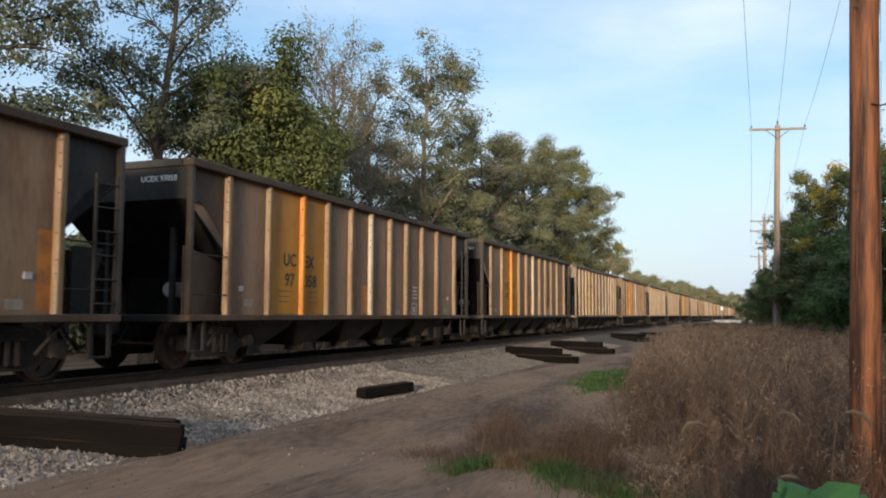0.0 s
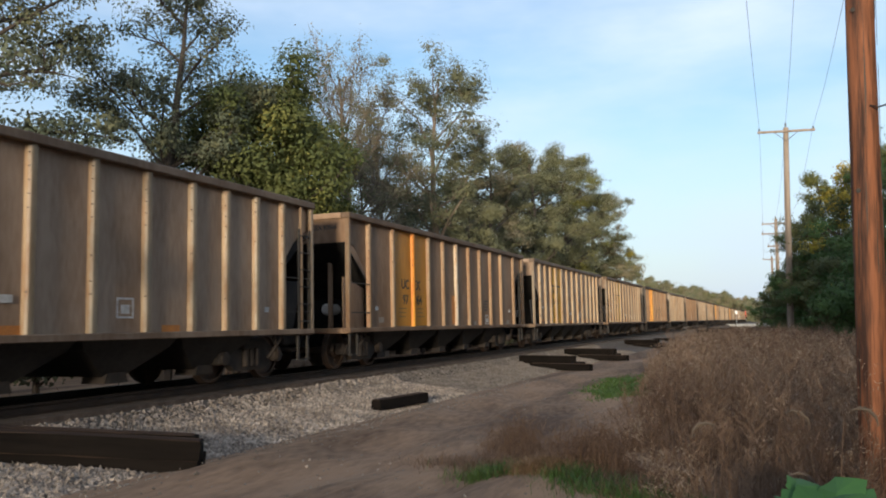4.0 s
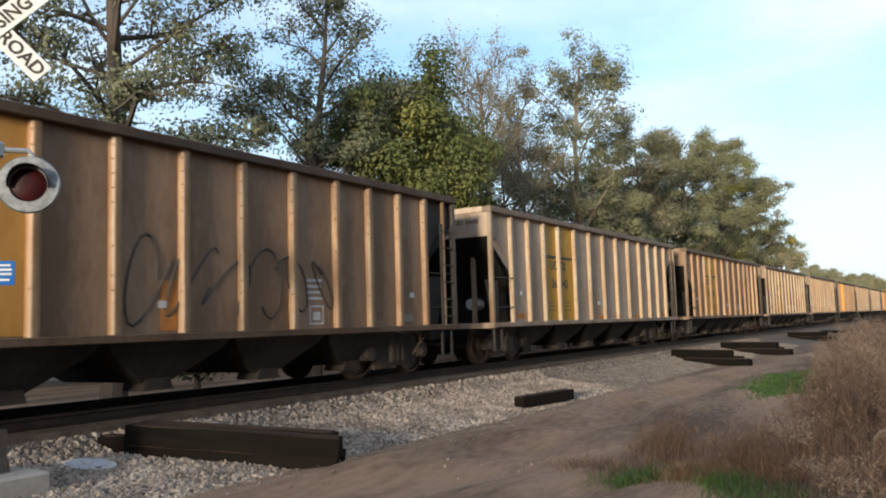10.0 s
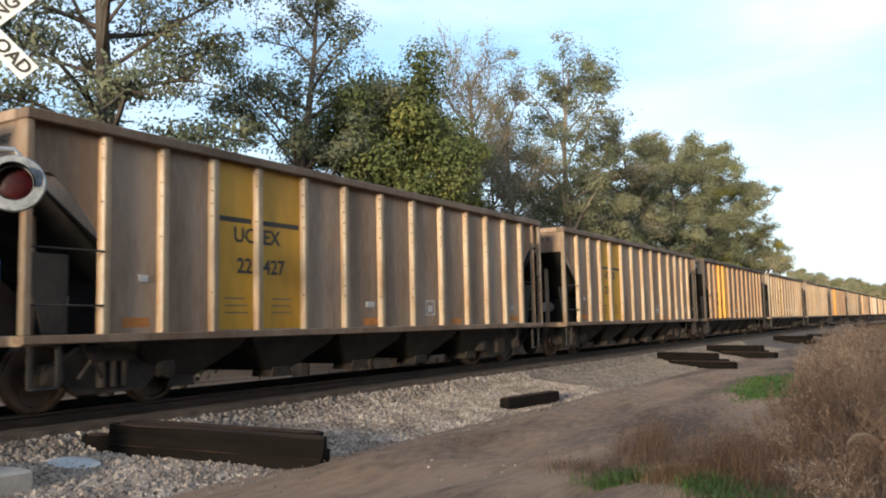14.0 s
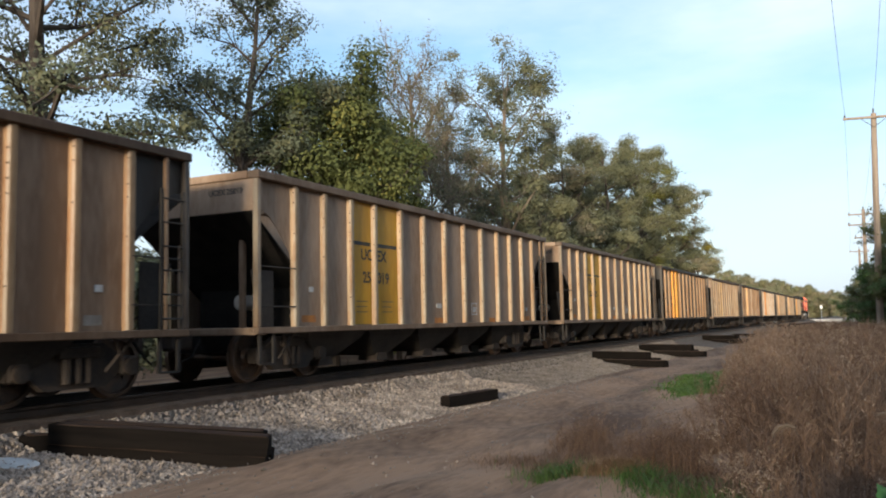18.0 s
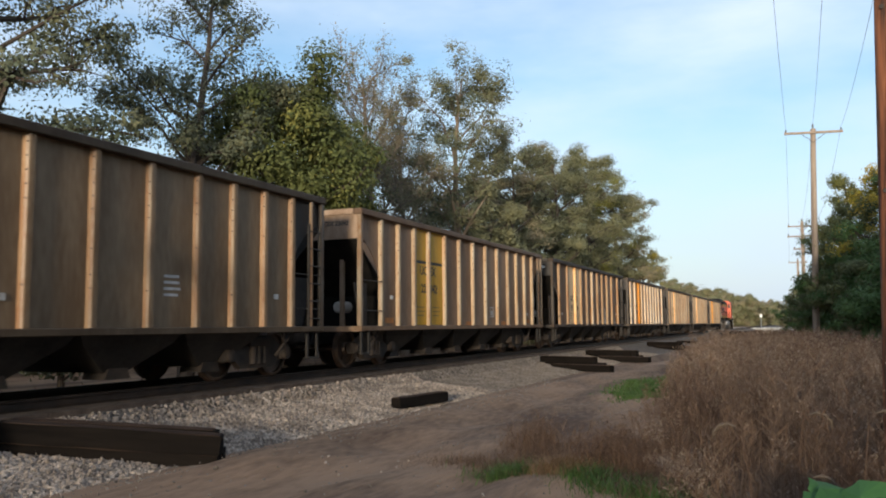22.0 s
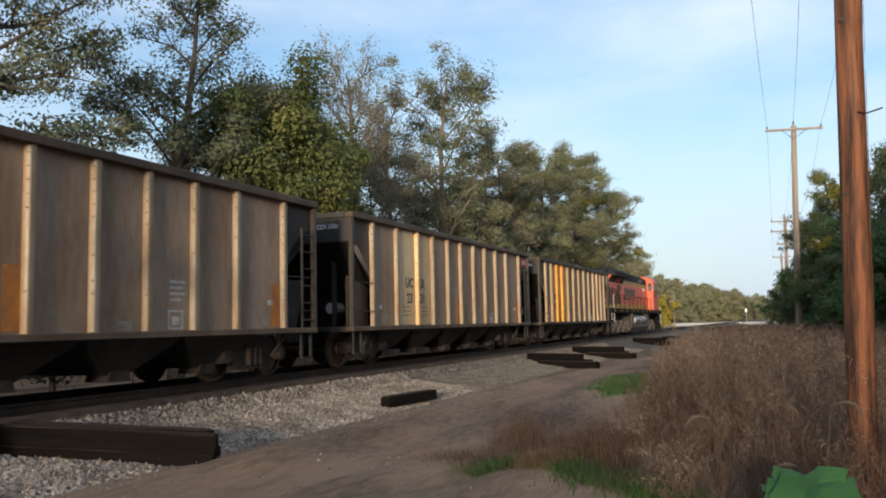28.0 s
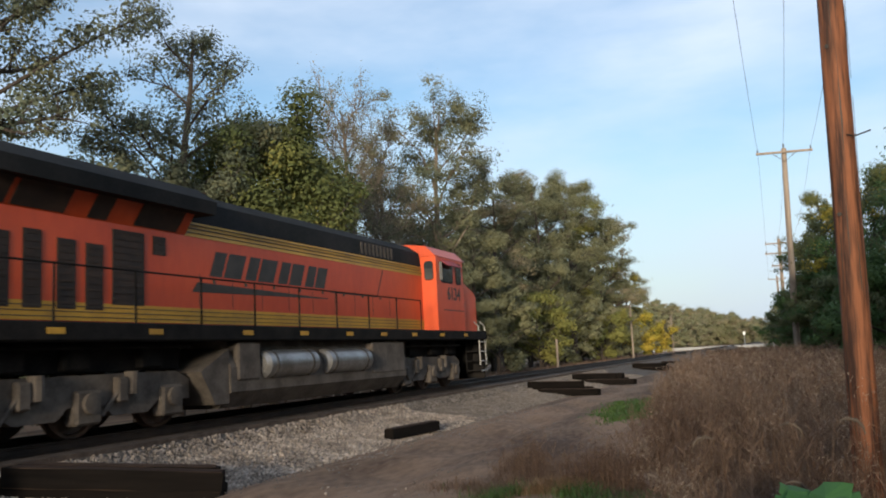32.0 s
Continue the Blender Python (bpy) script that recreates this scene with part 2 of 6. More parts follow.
M = dict(
    dirt=mat("dirt", (0.102, 0.058, 0.034), (0.315, 0.198, 0.122), rough=0.95, scale=0.8, fine=12, bump=0.7, stretch=(1, 0.24, 1), dist=0.035, band=(0.56, 0.86)),
    gravel_bed=mat("gravel_bed", (0.088, 0.069, 0.054), (0.185, 0.152, 0.124), rough=0.95, scale=6, fine=22, bump=0.9, dist=0.04),
    grit=mat("grit", (0.15, 0.125, 0.105), (0.25, 0.215, 0.185), rough=0.9, scale=2, fine=30, bump=0.2, island=0.3),
    gravel=mat("gravel", (0.24, 0.190, 0.150), (0.47, 0.385, 0.312), rough=0.9, scale=2, fine=30, bump=0.3, island=0.48),
    oiled=mat("oiled_ballast", (0.070, 0.048, 0.035), (0.14, 0.10, 0.074), rough=0.9, scale=4, fine=30, bump=0.8, dist=0.03),
    rail=mat("rail_steel", (0.022, 0.017, 0.014), (0.05, 0.033, 0.024), rough=0.6, metal=0.4, scale=3, fine=60, bump=0.15),
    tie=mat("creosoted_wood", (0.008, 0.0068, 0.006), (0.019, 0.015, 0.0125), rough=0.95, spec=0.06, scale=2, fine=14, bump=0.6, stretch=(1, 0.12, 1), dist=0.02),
    tietop=mat("weathered_lit_top", (0.040, 0.027, 0.021), (0.080, 0.055, 0.042), rough=0.95, spec=0.08, scale=2, fine=20, bump=0.6, stretch=(1, 0.15, 1), dist=0.01),
    pole=mat("pole_wood", (0.29, 0.105, 0.045), (0.05, 0.021, 0.012), rough=0.75, scale=6.0, fine=30, bump=0.8, stretch=(2.2, 2.2, 0.16), dist=0.015, band=(0.54, 0.84)),
    oldpole=mat("weathered_pole", (0.34, 0.27, 0.21), (0.20, 0.15, 0.115), rough=0.85, scale=3, fine=20, bump=0.4, stretch=(2, 2, 0.15)),
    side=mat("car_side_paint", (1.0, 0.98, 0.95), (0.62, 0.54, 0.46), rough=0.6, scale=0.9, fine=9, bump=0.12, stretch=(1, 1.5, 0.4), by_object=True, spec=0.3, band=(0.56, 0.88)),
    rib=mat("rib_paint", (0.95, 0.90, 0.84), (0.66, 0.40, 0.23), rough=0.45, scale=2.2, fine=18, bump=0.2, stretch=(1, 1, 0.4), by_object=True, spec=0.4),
    ribface=mat("shaded_rib_face", (0.66, 0.62, 0.56), (0.44, 0.36, 0.27), rough=0.55, scale=2.2, fine=18, bump=0.15, stretch=(1, 1, 0.4), by_object=True, spec=0.3),
    panel=mat("panel_paint", (0.95, 0.92, 0.9), (0.66, 0.58, 0.5), rough=0.5, scale=0.8, fine=7, bump=0.1, stretch=(1, 1, 0.35), by_object=True, spec=0.4),
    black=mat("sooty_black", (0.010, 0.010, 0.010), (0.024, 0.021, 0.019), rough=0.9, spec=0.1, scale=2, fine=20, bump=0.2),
    chute=mat("chute_steel", (0.042, 0.035, 0.029), (0.013, 0.011, 0.010), rough=0.7, scale=1.2, fine=14, bump=0.2),
    truck=mat("truck_iron", (0.022, 0.018, 0.015), (0.060, 0.042, 0.031), rough=0.75, scale=4, fine=30, bump=0.3),
    wheel=mat("wheel_steel", (0.06, 0.045, 0.037), (0.12, 0.075, 0.05), rough=0.5, metal=0.5, scale=5, fine=30, bump=0.15),
    tread=mat("bright_tread", (0.45, 0.44, 0.43), (0.3, 0.28, 0.27), rough=0.25, metal=1.0, scale=5, fine=40, bump=0.05),
    letter=mat("dark_lettering", (0.035, 0.03, 0.024), (0.06, 0.05, 0.04), rough=0.6, bump=0),
    stencil=mat("pale_stencil", (0.55, 0.54, 0.52), (0.35, 0.33, 0.31), rough=0.6, scale=9, bump=0),
    smudge=mat("pale_smudge", (0.34, 0.29, 0.24), (0.22, 0.18, 0.14), rough=0.7, scale=6, bump=0),
    blotch=mat("orange_patch", (0.55, 0.20, 0.035), (0.30, 0.12, 0.04), rough=0.6, scale=4, bump=0),
    endmark=mat("white_mark", (0.8, 0.8, 0.78), (0.6, 0.6, 0.58), rough=0.6, scale=9, bump=0),
    rivet=mat("rivet_iron", (0.06, 0.035, 0.022), (0.03, 0.02, 0.015), rough=0.7, bump=0),
    faint=mat("faded_print", (0.16, 0.105, 0.05), (0.24, 0.16, 0.07), rough=0.6, scale=12, bump=0),
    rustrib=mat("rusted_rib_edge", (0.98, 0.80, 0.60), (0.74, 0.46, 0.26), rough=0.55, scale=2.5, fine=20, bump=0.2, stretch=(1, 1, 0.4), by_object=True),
    redmark=mat("red_mark", (0.42, 0.03, 0.03), (0.25, 0.03, 0.03), rough=0.6, bump=0),
    orange=mat("locomotive_orange", (0.64, 0.080, 0.015), (0.50, 0.055, 0.011), rough=0.42, scale=0.6, fine=6, bump=0.05, stretch=(1, 1, 0.4), spec=0.5),
    yellow=mat("locomotive_yellow", (0.62, 0.33, 0.035), (0.42, 0.22, 0.03), rough=0.5, scale=1, fine=9, bump=0.05),
    roof=mat("roof_black", (0.014, 0.015, 0.016), (0.028, 0.027, 0.027), rough=0.85, spec=0.15, scale=1, fine=14, bump=0.1),
    grille=mat("grille_dark", (0.018, 0.014, 0.012), (0.05, 0.03, 0.02), rough=0.7, scale=3, fine=50, bump=0.5),
    silver=mat("tank_silver", (0.33, 0.32, 0.31), (0.19, 0.175, 0.16), rough=0.35, metal=0.6, scale=2, fine=16, bump=0.05),
    dusty=mat("dusty_grey", (0.088, 0.072, 0.058), (0.042, 0.034, 0.028), rough=0.75, scale=1.5, fine=14, bump=0.2),
    locodust=mat("road_dust_on_iron", (0.14, 0.114, 0.092), (0.066, 0.053, 0.043), rough=0.85, scale=2.5, fine=16, bump=0.2),
    handrail=mat("handrail_white", (0.5, 0.48, 0.45), (0.45, 0.42, 0.38), rough=0.5, bump=0),
    alu=mat("mast_aluminium", (0.44, 0.46, 0.47), (0.30, 0.31, 0.32), rough=0.36, metal=0.7, scale=3, fine=40, bump=0.1),
    rim=mat("dulled_aluminium", (0.34, 0.35, 0.355), (0.16, 0.165, 0.17), rough=0.42, metal=0.6, scale=9, fine=50, bump=0.15),
    white=mat("sign_white", (0.78, 0.78, 0.75), (0.62, 0.62, 0.6), rough=0.45, scale=2, fine=30, bump=0.03),
    blue=mat("sign_blue", (0.012, 0.12, 0.42), (0.02, 0.16, 0.46), rough=0.4, bump=0),
    red=mat("red_lens", (0.040, 0.002, 0.003), (0.016, 0.001, 0.002), rough=0.5, scale=14, bump=0.2, spec=0.2),
    concrete=mat("concrete", (0.42, 0.38, 0.33), (0.30, 0.27, 0.235), rough=0.9, scale=3, fine=30, bump=0.3),
    sheet=mat("pale_sheet", (0.62, 0.64, 0.64), (0.48, 0.50, 0.50), rough=0.6, scale=5, bump=0.1),
    bark=mat("bark", (0.05, 0.038, 0.030), (0.09, 0.07, 0.056), rough=0.9, scale=2, fine=18, bump=0.7, stretch=(1, 1, 0.25), dist=0.03),
    palebark=mat("pale_bark", (0.22, 0.17, 0.125), (0.13, 0.10, 0.075), rough=0.9, scale=2, fine=18, bump=0.5, stretch=(1, 1, 0.25)),
    leaf_dark=leaf_mat("leaf_dark", (0.092, 0.115, 0.076), (0.165, 0.172, 0.108)),
    leaf_mid=leaf_mat("leaf_mid", (0.135, 0.148, 0.042), (0.23, 0.21, 0.056)),
    leaf_maple=leaf_mat("leaf_maple", (0.066, 0.086, 0.028), (0.116, 0.124, 0.038)),
    leaf_yellow=leaf_mat("leaf_yellow", (0.253, 0.238, 0.038), (0.433, 0.310, 0.044)),
    leaf_olive=leaf_mat("leaf_olive", (0.126, 0.134, 0.076), (0.205, 0.196, 0.104)),
    leaf_grey=leaf_mat("leaf_grey", (0.20, 0.178, 0.112), (0.32, 0.262, 0.165)),
    leaf_green=leaf_mat("leaf_green", (0.058, 0.112, 0.038), (0.098, 0.165, 0.052)),
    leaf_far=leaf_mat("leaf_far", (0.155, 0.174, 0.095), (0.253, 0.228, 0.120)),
    leaf_hedge=leaf_mat("leaf_hedge", (0.082, 0.100, 0.044), (0.150, 0.160, 0.066)),
    vine=leaf_mat("vine_leaf", (0.036, 0.112, 0.032), (0.066, 0.17, 0.05), island=0.25),
    straw=leaf_mat("dry_grass", (0.12, 0.074, 0.050), (0.25, 0.165, 0.112), island=0.38),
    stem=leaf_mat("dead_stem", (0.12, 0.07, 0.045), (0.22, 0.14, 0.09), island=0.35),
    wisp=leaf_mat("sunlit_wisp", (0.29, 0.22, 0.162), (0.43, 0.335, 0.255), island=0.25),
    seed=leaf_mat("seed_head", (0.17, 0.122, 0.085), (0.25, 0.19, 0.137), island=0.3),
    foxtail=leaf_mat("foxtail_head", (0.13, 0.098, 0.072), (0.19, 0.148, 0.112), island=0.2),
    green=leaf_mat("green_grass", (0.058, 0.115, 0.028), (0.095, 0.152, 0.04), island=0.4),
    thatch=leaf_mat("thatch", (0.19, 0.115, 0.062), (0.29, 0.19, 0.11), island=0.4),
    glass=mat("cab_glass", (0.02, 0.025, 0.028), (0.03, 0.035, 0.038), rough=0.08, bump=0, spec=0.8),
    road=mat("far_road", (0.42, 0.41, 0.39), (0.33, 0.32, 0.30), rough=0.9, scale=1),
)


# ---- mesh helpers ----
class Build:
    """Collects boxes, prisms and tubes into one mesh."""

    def __init__(self):
        self.v, self.f = [], []

    def add(self, verts, faces):
        n = len(self.v)
        self.v += [tuple(p) for p in verts]
        self.f += [tuple(i + n for i in face) for face in faces]
        return self

    def box(self, x0, x1, y0, y1, z0, z1, c=0.0):
        """A box, with its edges cut off by c."""
        if c <= 0:
            vs = [(x, y, z) for x in (x0, x1) for y in (y0, y1) for z in (z0, z1)]
            return self.add(vs, [(0, 1, 3, 2), (4, 6, 7, 5), (0, 4, 5, 1), (2, 3, 7, 6), (0, 2, 6, 4), (1, 5, 7, 3)])
        lo, hi = (x0, y0, z0), (x1, y1, z1)
        vs, index = [], {}
        for i in range(8):
            s = [(i >> k) & 1 for k in range(3)]
            for axis in range(3):
                p = [hi[k] if s[k] else lo[k] for k in range(3)]
                for k in range(3):
                    if k != axis:
                        p[k] += -c if s[k] else c
                index[(i, axis)] = len(vs)
                vs.append(p)
        faces = []
        for axis in range(3):
            u, w = (axis + 1) % 3, (axis + 2) % 3
            for side in (0, 1):
                ring = []
                for a, b in ((0, 0), (1, 0), (1, 1), (0, 1)):
                    ring.append(index[((side << axis) | (a << u) | (b << w), axis)])
                faces.append(tuple(ring if side else ring[::-1]))
            for a in (0, 1):
                for b in (0, 1):
                    i0 = (a << u) | (b << w)
                    i1 = i0 | (1 << axis)
                    ring = (index[(i0, u)], index[(i1, u)], index[(i1, w)], index[(i0, w)])
                    faces.append(ring if a == b else ring[::-1])
        for i in range(8):
            ring = (index[(i, 0)], index[(i, 1)], index[(i, 2)])
            faces.append(ring if bin(i).count("1") % 2 else ring[::-1])
        return self.add(vs, faces)

    def prism(self, outline, axis, a, b):
        """An outline in the two other axes, drawn out along axis from a to b."""
        def place(p, q):
            return (q, p[0], p[1]) if axis == "x" else (p[0], q, p[1]) if axis == "y" else (p[0], p[1], q)
        n = len(outline)
        vs = [place(p, a) for p in outline] + [place(p, b) for p in outline]
        faces = [tuple(range(n))[::-1], tuple(range(n, 2 * n))]
        faces += [(i, (i + 1) % n, (i + 1) % n + n, i + n) for i in range(n)]
        return self.add(vs, faces)

    def tube(self, points, radii, sides=8, caps=True):
        """A round bar along points; radii is one number or one for each point."""
        pts = [Vector(p) for p in points]
        radii = [radii] * len(pts) if isinstance(radii, (int, float)) else radii
        vs, faces = [], []
        for i, p in enumerate(pts):
            d = (pts[min(i + 1, len(pts) - 1)] - pts[max(i - 1, 0)]).normalized()
            up = Vector((0, 0, 1)) if abs(d.z) < 0.9 else Vector((1, 0, 0))
            u = d.cross(up).normalized()
            w = u.cross(d)
            for k in range(sides):
                a = 2 * math.pi * k / sides
                vs.append(p + float(radii[i]) * (math.cos(a) * u + math.sin(a) * w))
        for i in range(len(pts) - 1):
            for k in range(sides):
                m = (k + 1) % sides
                faces.append((i * sides + k, i * sides + m, (i + 1) * sides + m, (i + 1) * sides + k))
        if caps:
            faces += [tuple(range(sides))[::-1], tuple(range(len(vs) - sides, len(vs)))]
        return self.add(vs, faces)

    def lathe(self, profile, axis, centre, sides=24):
        """A turned body: profile of (along, radius) about an axis through centre."""
        vs, faces = [], []
        for q, r in profile:
            for k in range(sides):
                a = 2 * math.pi * k / sides
                c, s = r * math.cos(a), r * math.sin(a)
                p = (q, c, s) if axis == "x" else (c, q, s) if axis == "y" else (c, s, q)
                vs.append([p[i] + centre[i] for i in range(3)])
        for i in range(len(profile) - 1):
            for k in range(sides):
                m = (k + 1) % sides
                faces.append((i * sides + k, i * sides + m, (i + 1) * sides + m, (i + 1) * sides + k))
        faces += [tuple(range(sides))[::-1], tuple(range(len(vs) - sides, len(vs)))]
        return self.add(vs, faces)

    def mesh(self, name, material, smooth=False):
        me = bpy.data.meshes.new(name)
        me.from_pydata(self.v, [], self.f)
        bm = bmesh.new()
        bm.from_mesh(me)
        bmesh.ops.recalc_face_normals(bm, faces=bm.faces)
        bm.to_mesh(me)
        bm.free()
        if smooth:
            me.shade_smooth()
            me.set_sharp_from_angle(angle=radians(40))
        me.materials.append(material)
        return me


def sheet_mesh(name, verts, faces, material):
    """A mesh straight from arrays, for what is made of very many pieces."""
    me = bpy.data.meshes.new(name)
    me.from_pydata(verts.tolist() if hasattr(verts, "tolist") else verts, [], faces.tolist() if hasattr(faces, "tolist") else faces)
    me.materials.append(material)
    return me


def part(name, data, material, parent, label="", smooth=False, at=(0, 0, 0), colour=None):
    """One mesh object under a thing or under a part."""
    me = data.mesh(name, material, smooth) if isinstance(data, Build) else data
    ob = new(name, me)
    ob.parent = parent
    ob.location = at
    if colour:
        ob.color = (*colour, 1)
    if label:
        ob["label"] = label
    return ob


def thing(name, label, category, m=None, group="", data=None, kind=""):
    ob = new(name, data)
    if m is not None:
        ob.matrix_basis = m
    return tagged(ob, label, category, group, kind)


TEXTS = {}


def text_mesh(words, height, material, depth=0.003):
    """Words as a flat mesh in the x, z plane of a board, centred, cached."""
    key = (words, height, material.name)
    if key not in TEXTS:
        cu = bpy.data.curves.new("words", "FONT")
        cu.body, cu.size, cu.extrude, cu.align_x, cu.align_y = words, height * 1.38, depth, "CENTER", "CENTER"
        cu.resolution_u = 3
        cu.offset = height * 0.03
        ob = bpy.data.objects.new("words", cu)
        scene.collection.objects.link(ob)
        me = bpy.data.meshes.new_from_object(ob.evaluated_get(bpy.context.evaluated_depsgraph_get()))
        me.name = "lettering"
        me.materials.clear()
        me.materials.append(material)
        bpy.data.objects.remove(ob)
        TEXTS[key] = me
    return TEXTS[key]


def lettering(words, height, material, parent, m, label="", name="lettering"):
    ob = new(name, text_mesh(words, height, material))
    ob.parent = parent
    ob.matrix_basis = m
    if label:
        ob["label"] = label
    return ob
# ---- ground and track ----
TRACK_X, RAIL_Z = -10.72, 0.42
RNG = np.random.default_rng(7)


def smooth_step(a, b, x):
    t = np.clip((x - a) / (b - a), 0, 1)
    return t * t * (3 - 2 * t)


def ground_z(x, y):
    """The height of the bare ground: a low yard beside the raised track bed."""
    x, y = np.asarray(x, float), np.asarray(y, float)
    z = -0.27 - 0.06 * smooth_step(-6.6, -8.2, x) + 0.10 * smooth_step(-12.8, -16.0, x)
    z = z + 0.045 * np.sin(x * 1.7 + 0.6 * y) * np.sin(y * 0.9) * (x > -6.2) + 0.02 * np.sin(x * 4.1 - y * 2.3) * (x > -6.2)
    rut = np.exp(-((x + 4.9 + 0.035 * (y - 8)) / 0.28) ** 2) + np.exp(-((x + 3.3 + 0.045 * (y - 8)) / 0.3) ** 2)
    # a smooth bank of trodden earth along the foot of the ballast
    bank = 0.15 * np.exp(-((x + 6.0 - 0.012 * (y - 8)) / 0.42) ** 2) * smooth_step(4, 7, y) * smooth_step(34, 22, y)
    return z - 0.09 * rut * (y < 60) + bank


def bed_z(x):
    """The height of the ballast across the track."""
    d = np.abs(np.asarray(x, float) - TRACK_X)
    return np.interp(d, [0, 1.25, 1.4, 1.75, 2.5, 3.3, 3.8, 4.9], [0.235, 0.235, 0.17, -0.05, -0.14, -0.22, -0.31, -0.45])


def build_ground():
    xs = np.unique(np.concatenate([[-900, -500, -250, -120, -70, -45, -32], np.arange(-26, -13, 1.0), np.arange(-13, 3, 0.25), np.arange(3, 12, 0.6), [14, 18, 24, 34, 50, 80, 140, 300, 600, 900]]))
    ys = np.unique(np.concatenate([[-300, -150, -80, -40, -20, -10], np.arange(-6, 3, 1.0), np.arange(3, 30, 0.25), np.arange(30, 70, 1.0), np.arange(70, 140, 5.0), [160, 200, 260, 340, 460, 640, 900, 1400, 2400]]))
    gx, gy = np.meshgrid(xs, ys)
    verts = np.stack([gx, gy, ground_z(gx, gy)], -1).reshape(-1, 3)
    nx, ny = len(xs), len(ys)
    i = np.arange((ny - 1) * (nx - 1))
    a = (i // (nx - 1)) * nx + i % (nx - 1)
    me = sheet_mesh("ground", verts, np.stack([a, a + 1, a + nx + 1, a + nx], -1), M["dirt"])
    me.shade_smooth()
    tagged(new("ground", me), "bare brown dirt yard with worn wheel ruts beside the railway", "ground", kind="structure")
    prof = np.array([-4.9, -4.3, -3.3, -2.5, -1.75, -1.4, -1.25, -1.0, 0, 1.0, 1.25, 1.4, 1.75, 2.0, 2.5, 2.9, 3.3, 3.8, 4.3, 4.9]) + TRACK_X
    yy = np.concatenate([np.arange(-420, -60, 30.0), np.arange(-60, 0, 6.0), np.arange(0, 60, 0.5), np.arange(60, 160, 4.0), np.arange(160, 900, 40.0)])
    px, py = np.meshgrid(prof, yy)
    wob = 0.014 * np.sin(py * 2.3 + px * 5) + 0.010 * np.sin(py * 5.1 - px * 3)
    edge = (np.abs(px - TRACK_X) > 1.6)
    verts = np.stack([px + 0.25 * np.sin(py * 0.7) * (np.abs(px - TRACK_X) > 4), py, bed_z(px) + wob * edge], -1).reshape(-1, 3)
    nx, ny = len(prof), len(yy)
    i = np.arange((ny - 1) * (nx - 1))
    a = (i // (nx - 1)) * nx + i % (nx - 1)
    me = sheet_mesh("ballast_bed", verts, np.stack([a, a + 1, a + nx + 1, a + nx], -1), M["gravel_bed"])
    tagged(new("ballast_bed", me), "grey crushed stone ballast bank under the rails", "ballast", kind="structure")
    strip = Build()
    for y in np.arange(-40, 200, 4.0):
        strip.box(TRACK_X + 0.86, TRACK_X + 1.36, y, y + 4, 0.1, 0.262)
    tagged(new("oiled_strip", strip.mesh("oiled_strip", M["oiled"])), "strip of oil-blackened ballast along the rail", "ballast", kind="structure")


def stones(count, x_of, y_of, size, name, label, z_of, material="gravel"):
    """Loose stones: squashed eight-sided lumps, each turned its own way."""
    base = np.array([(1, 0, 0), (-1, 0, 0), (0, 1, 0), (0, -1, 0), (0, 0, 1), (0, 0, -1)], float)
    tri = np.array([(0, 2, 4), (2, 1, 4), (1, 3, 4), (3, 0, 4), (2, 0, 5), (1, 2, 5), (3, 1, 5), (0, 3, 5)])
    x, y = x_of(count), y_of(count)
    r = RNG.uniform(size[0], size[1], count) * RNG.uniform(0.7, 1.25, count)
    q = RNG.normal(size=(count, 4))
    q /= np.linalg.norm(q, axis=1)[:, None]
    w, a, b, c = q.T
    rot = np.stack([1 - 2 * (b * b + c * c), 2 * (a * b - w * c), 2 * (a * c + w * b), 2 * (a * b + w * c), 1 - 2 * (a * a + c * c), 2 * (b * c - w * a),
                    2 * (a * c - w * b), 2 * (b * c + w * a), 1 - 2 * (a * a + b * b)], -1).reshape(-1, 3, 3)
    shape = base[None] * RNG.uniform(0.6, 1.2, (count, 6, 1)) * np.array([1.25, 0.95, 0.75])
    pts = np.einsum("nij,nkj->nki", rot, shape) * r[:, None, None]
    pts += np.stack([x, y, z_of(x, y) + 0.25 * r], -1)[:, None]
    faces = (tri[None] + 6 * np.arange(count)[:, None, None]).reshape(-1, 3)
    tagged(new(name, sheet_mesh(name, pts.reshape(-1, 3), faces, M[material])), label, "stones", kind="stuff")


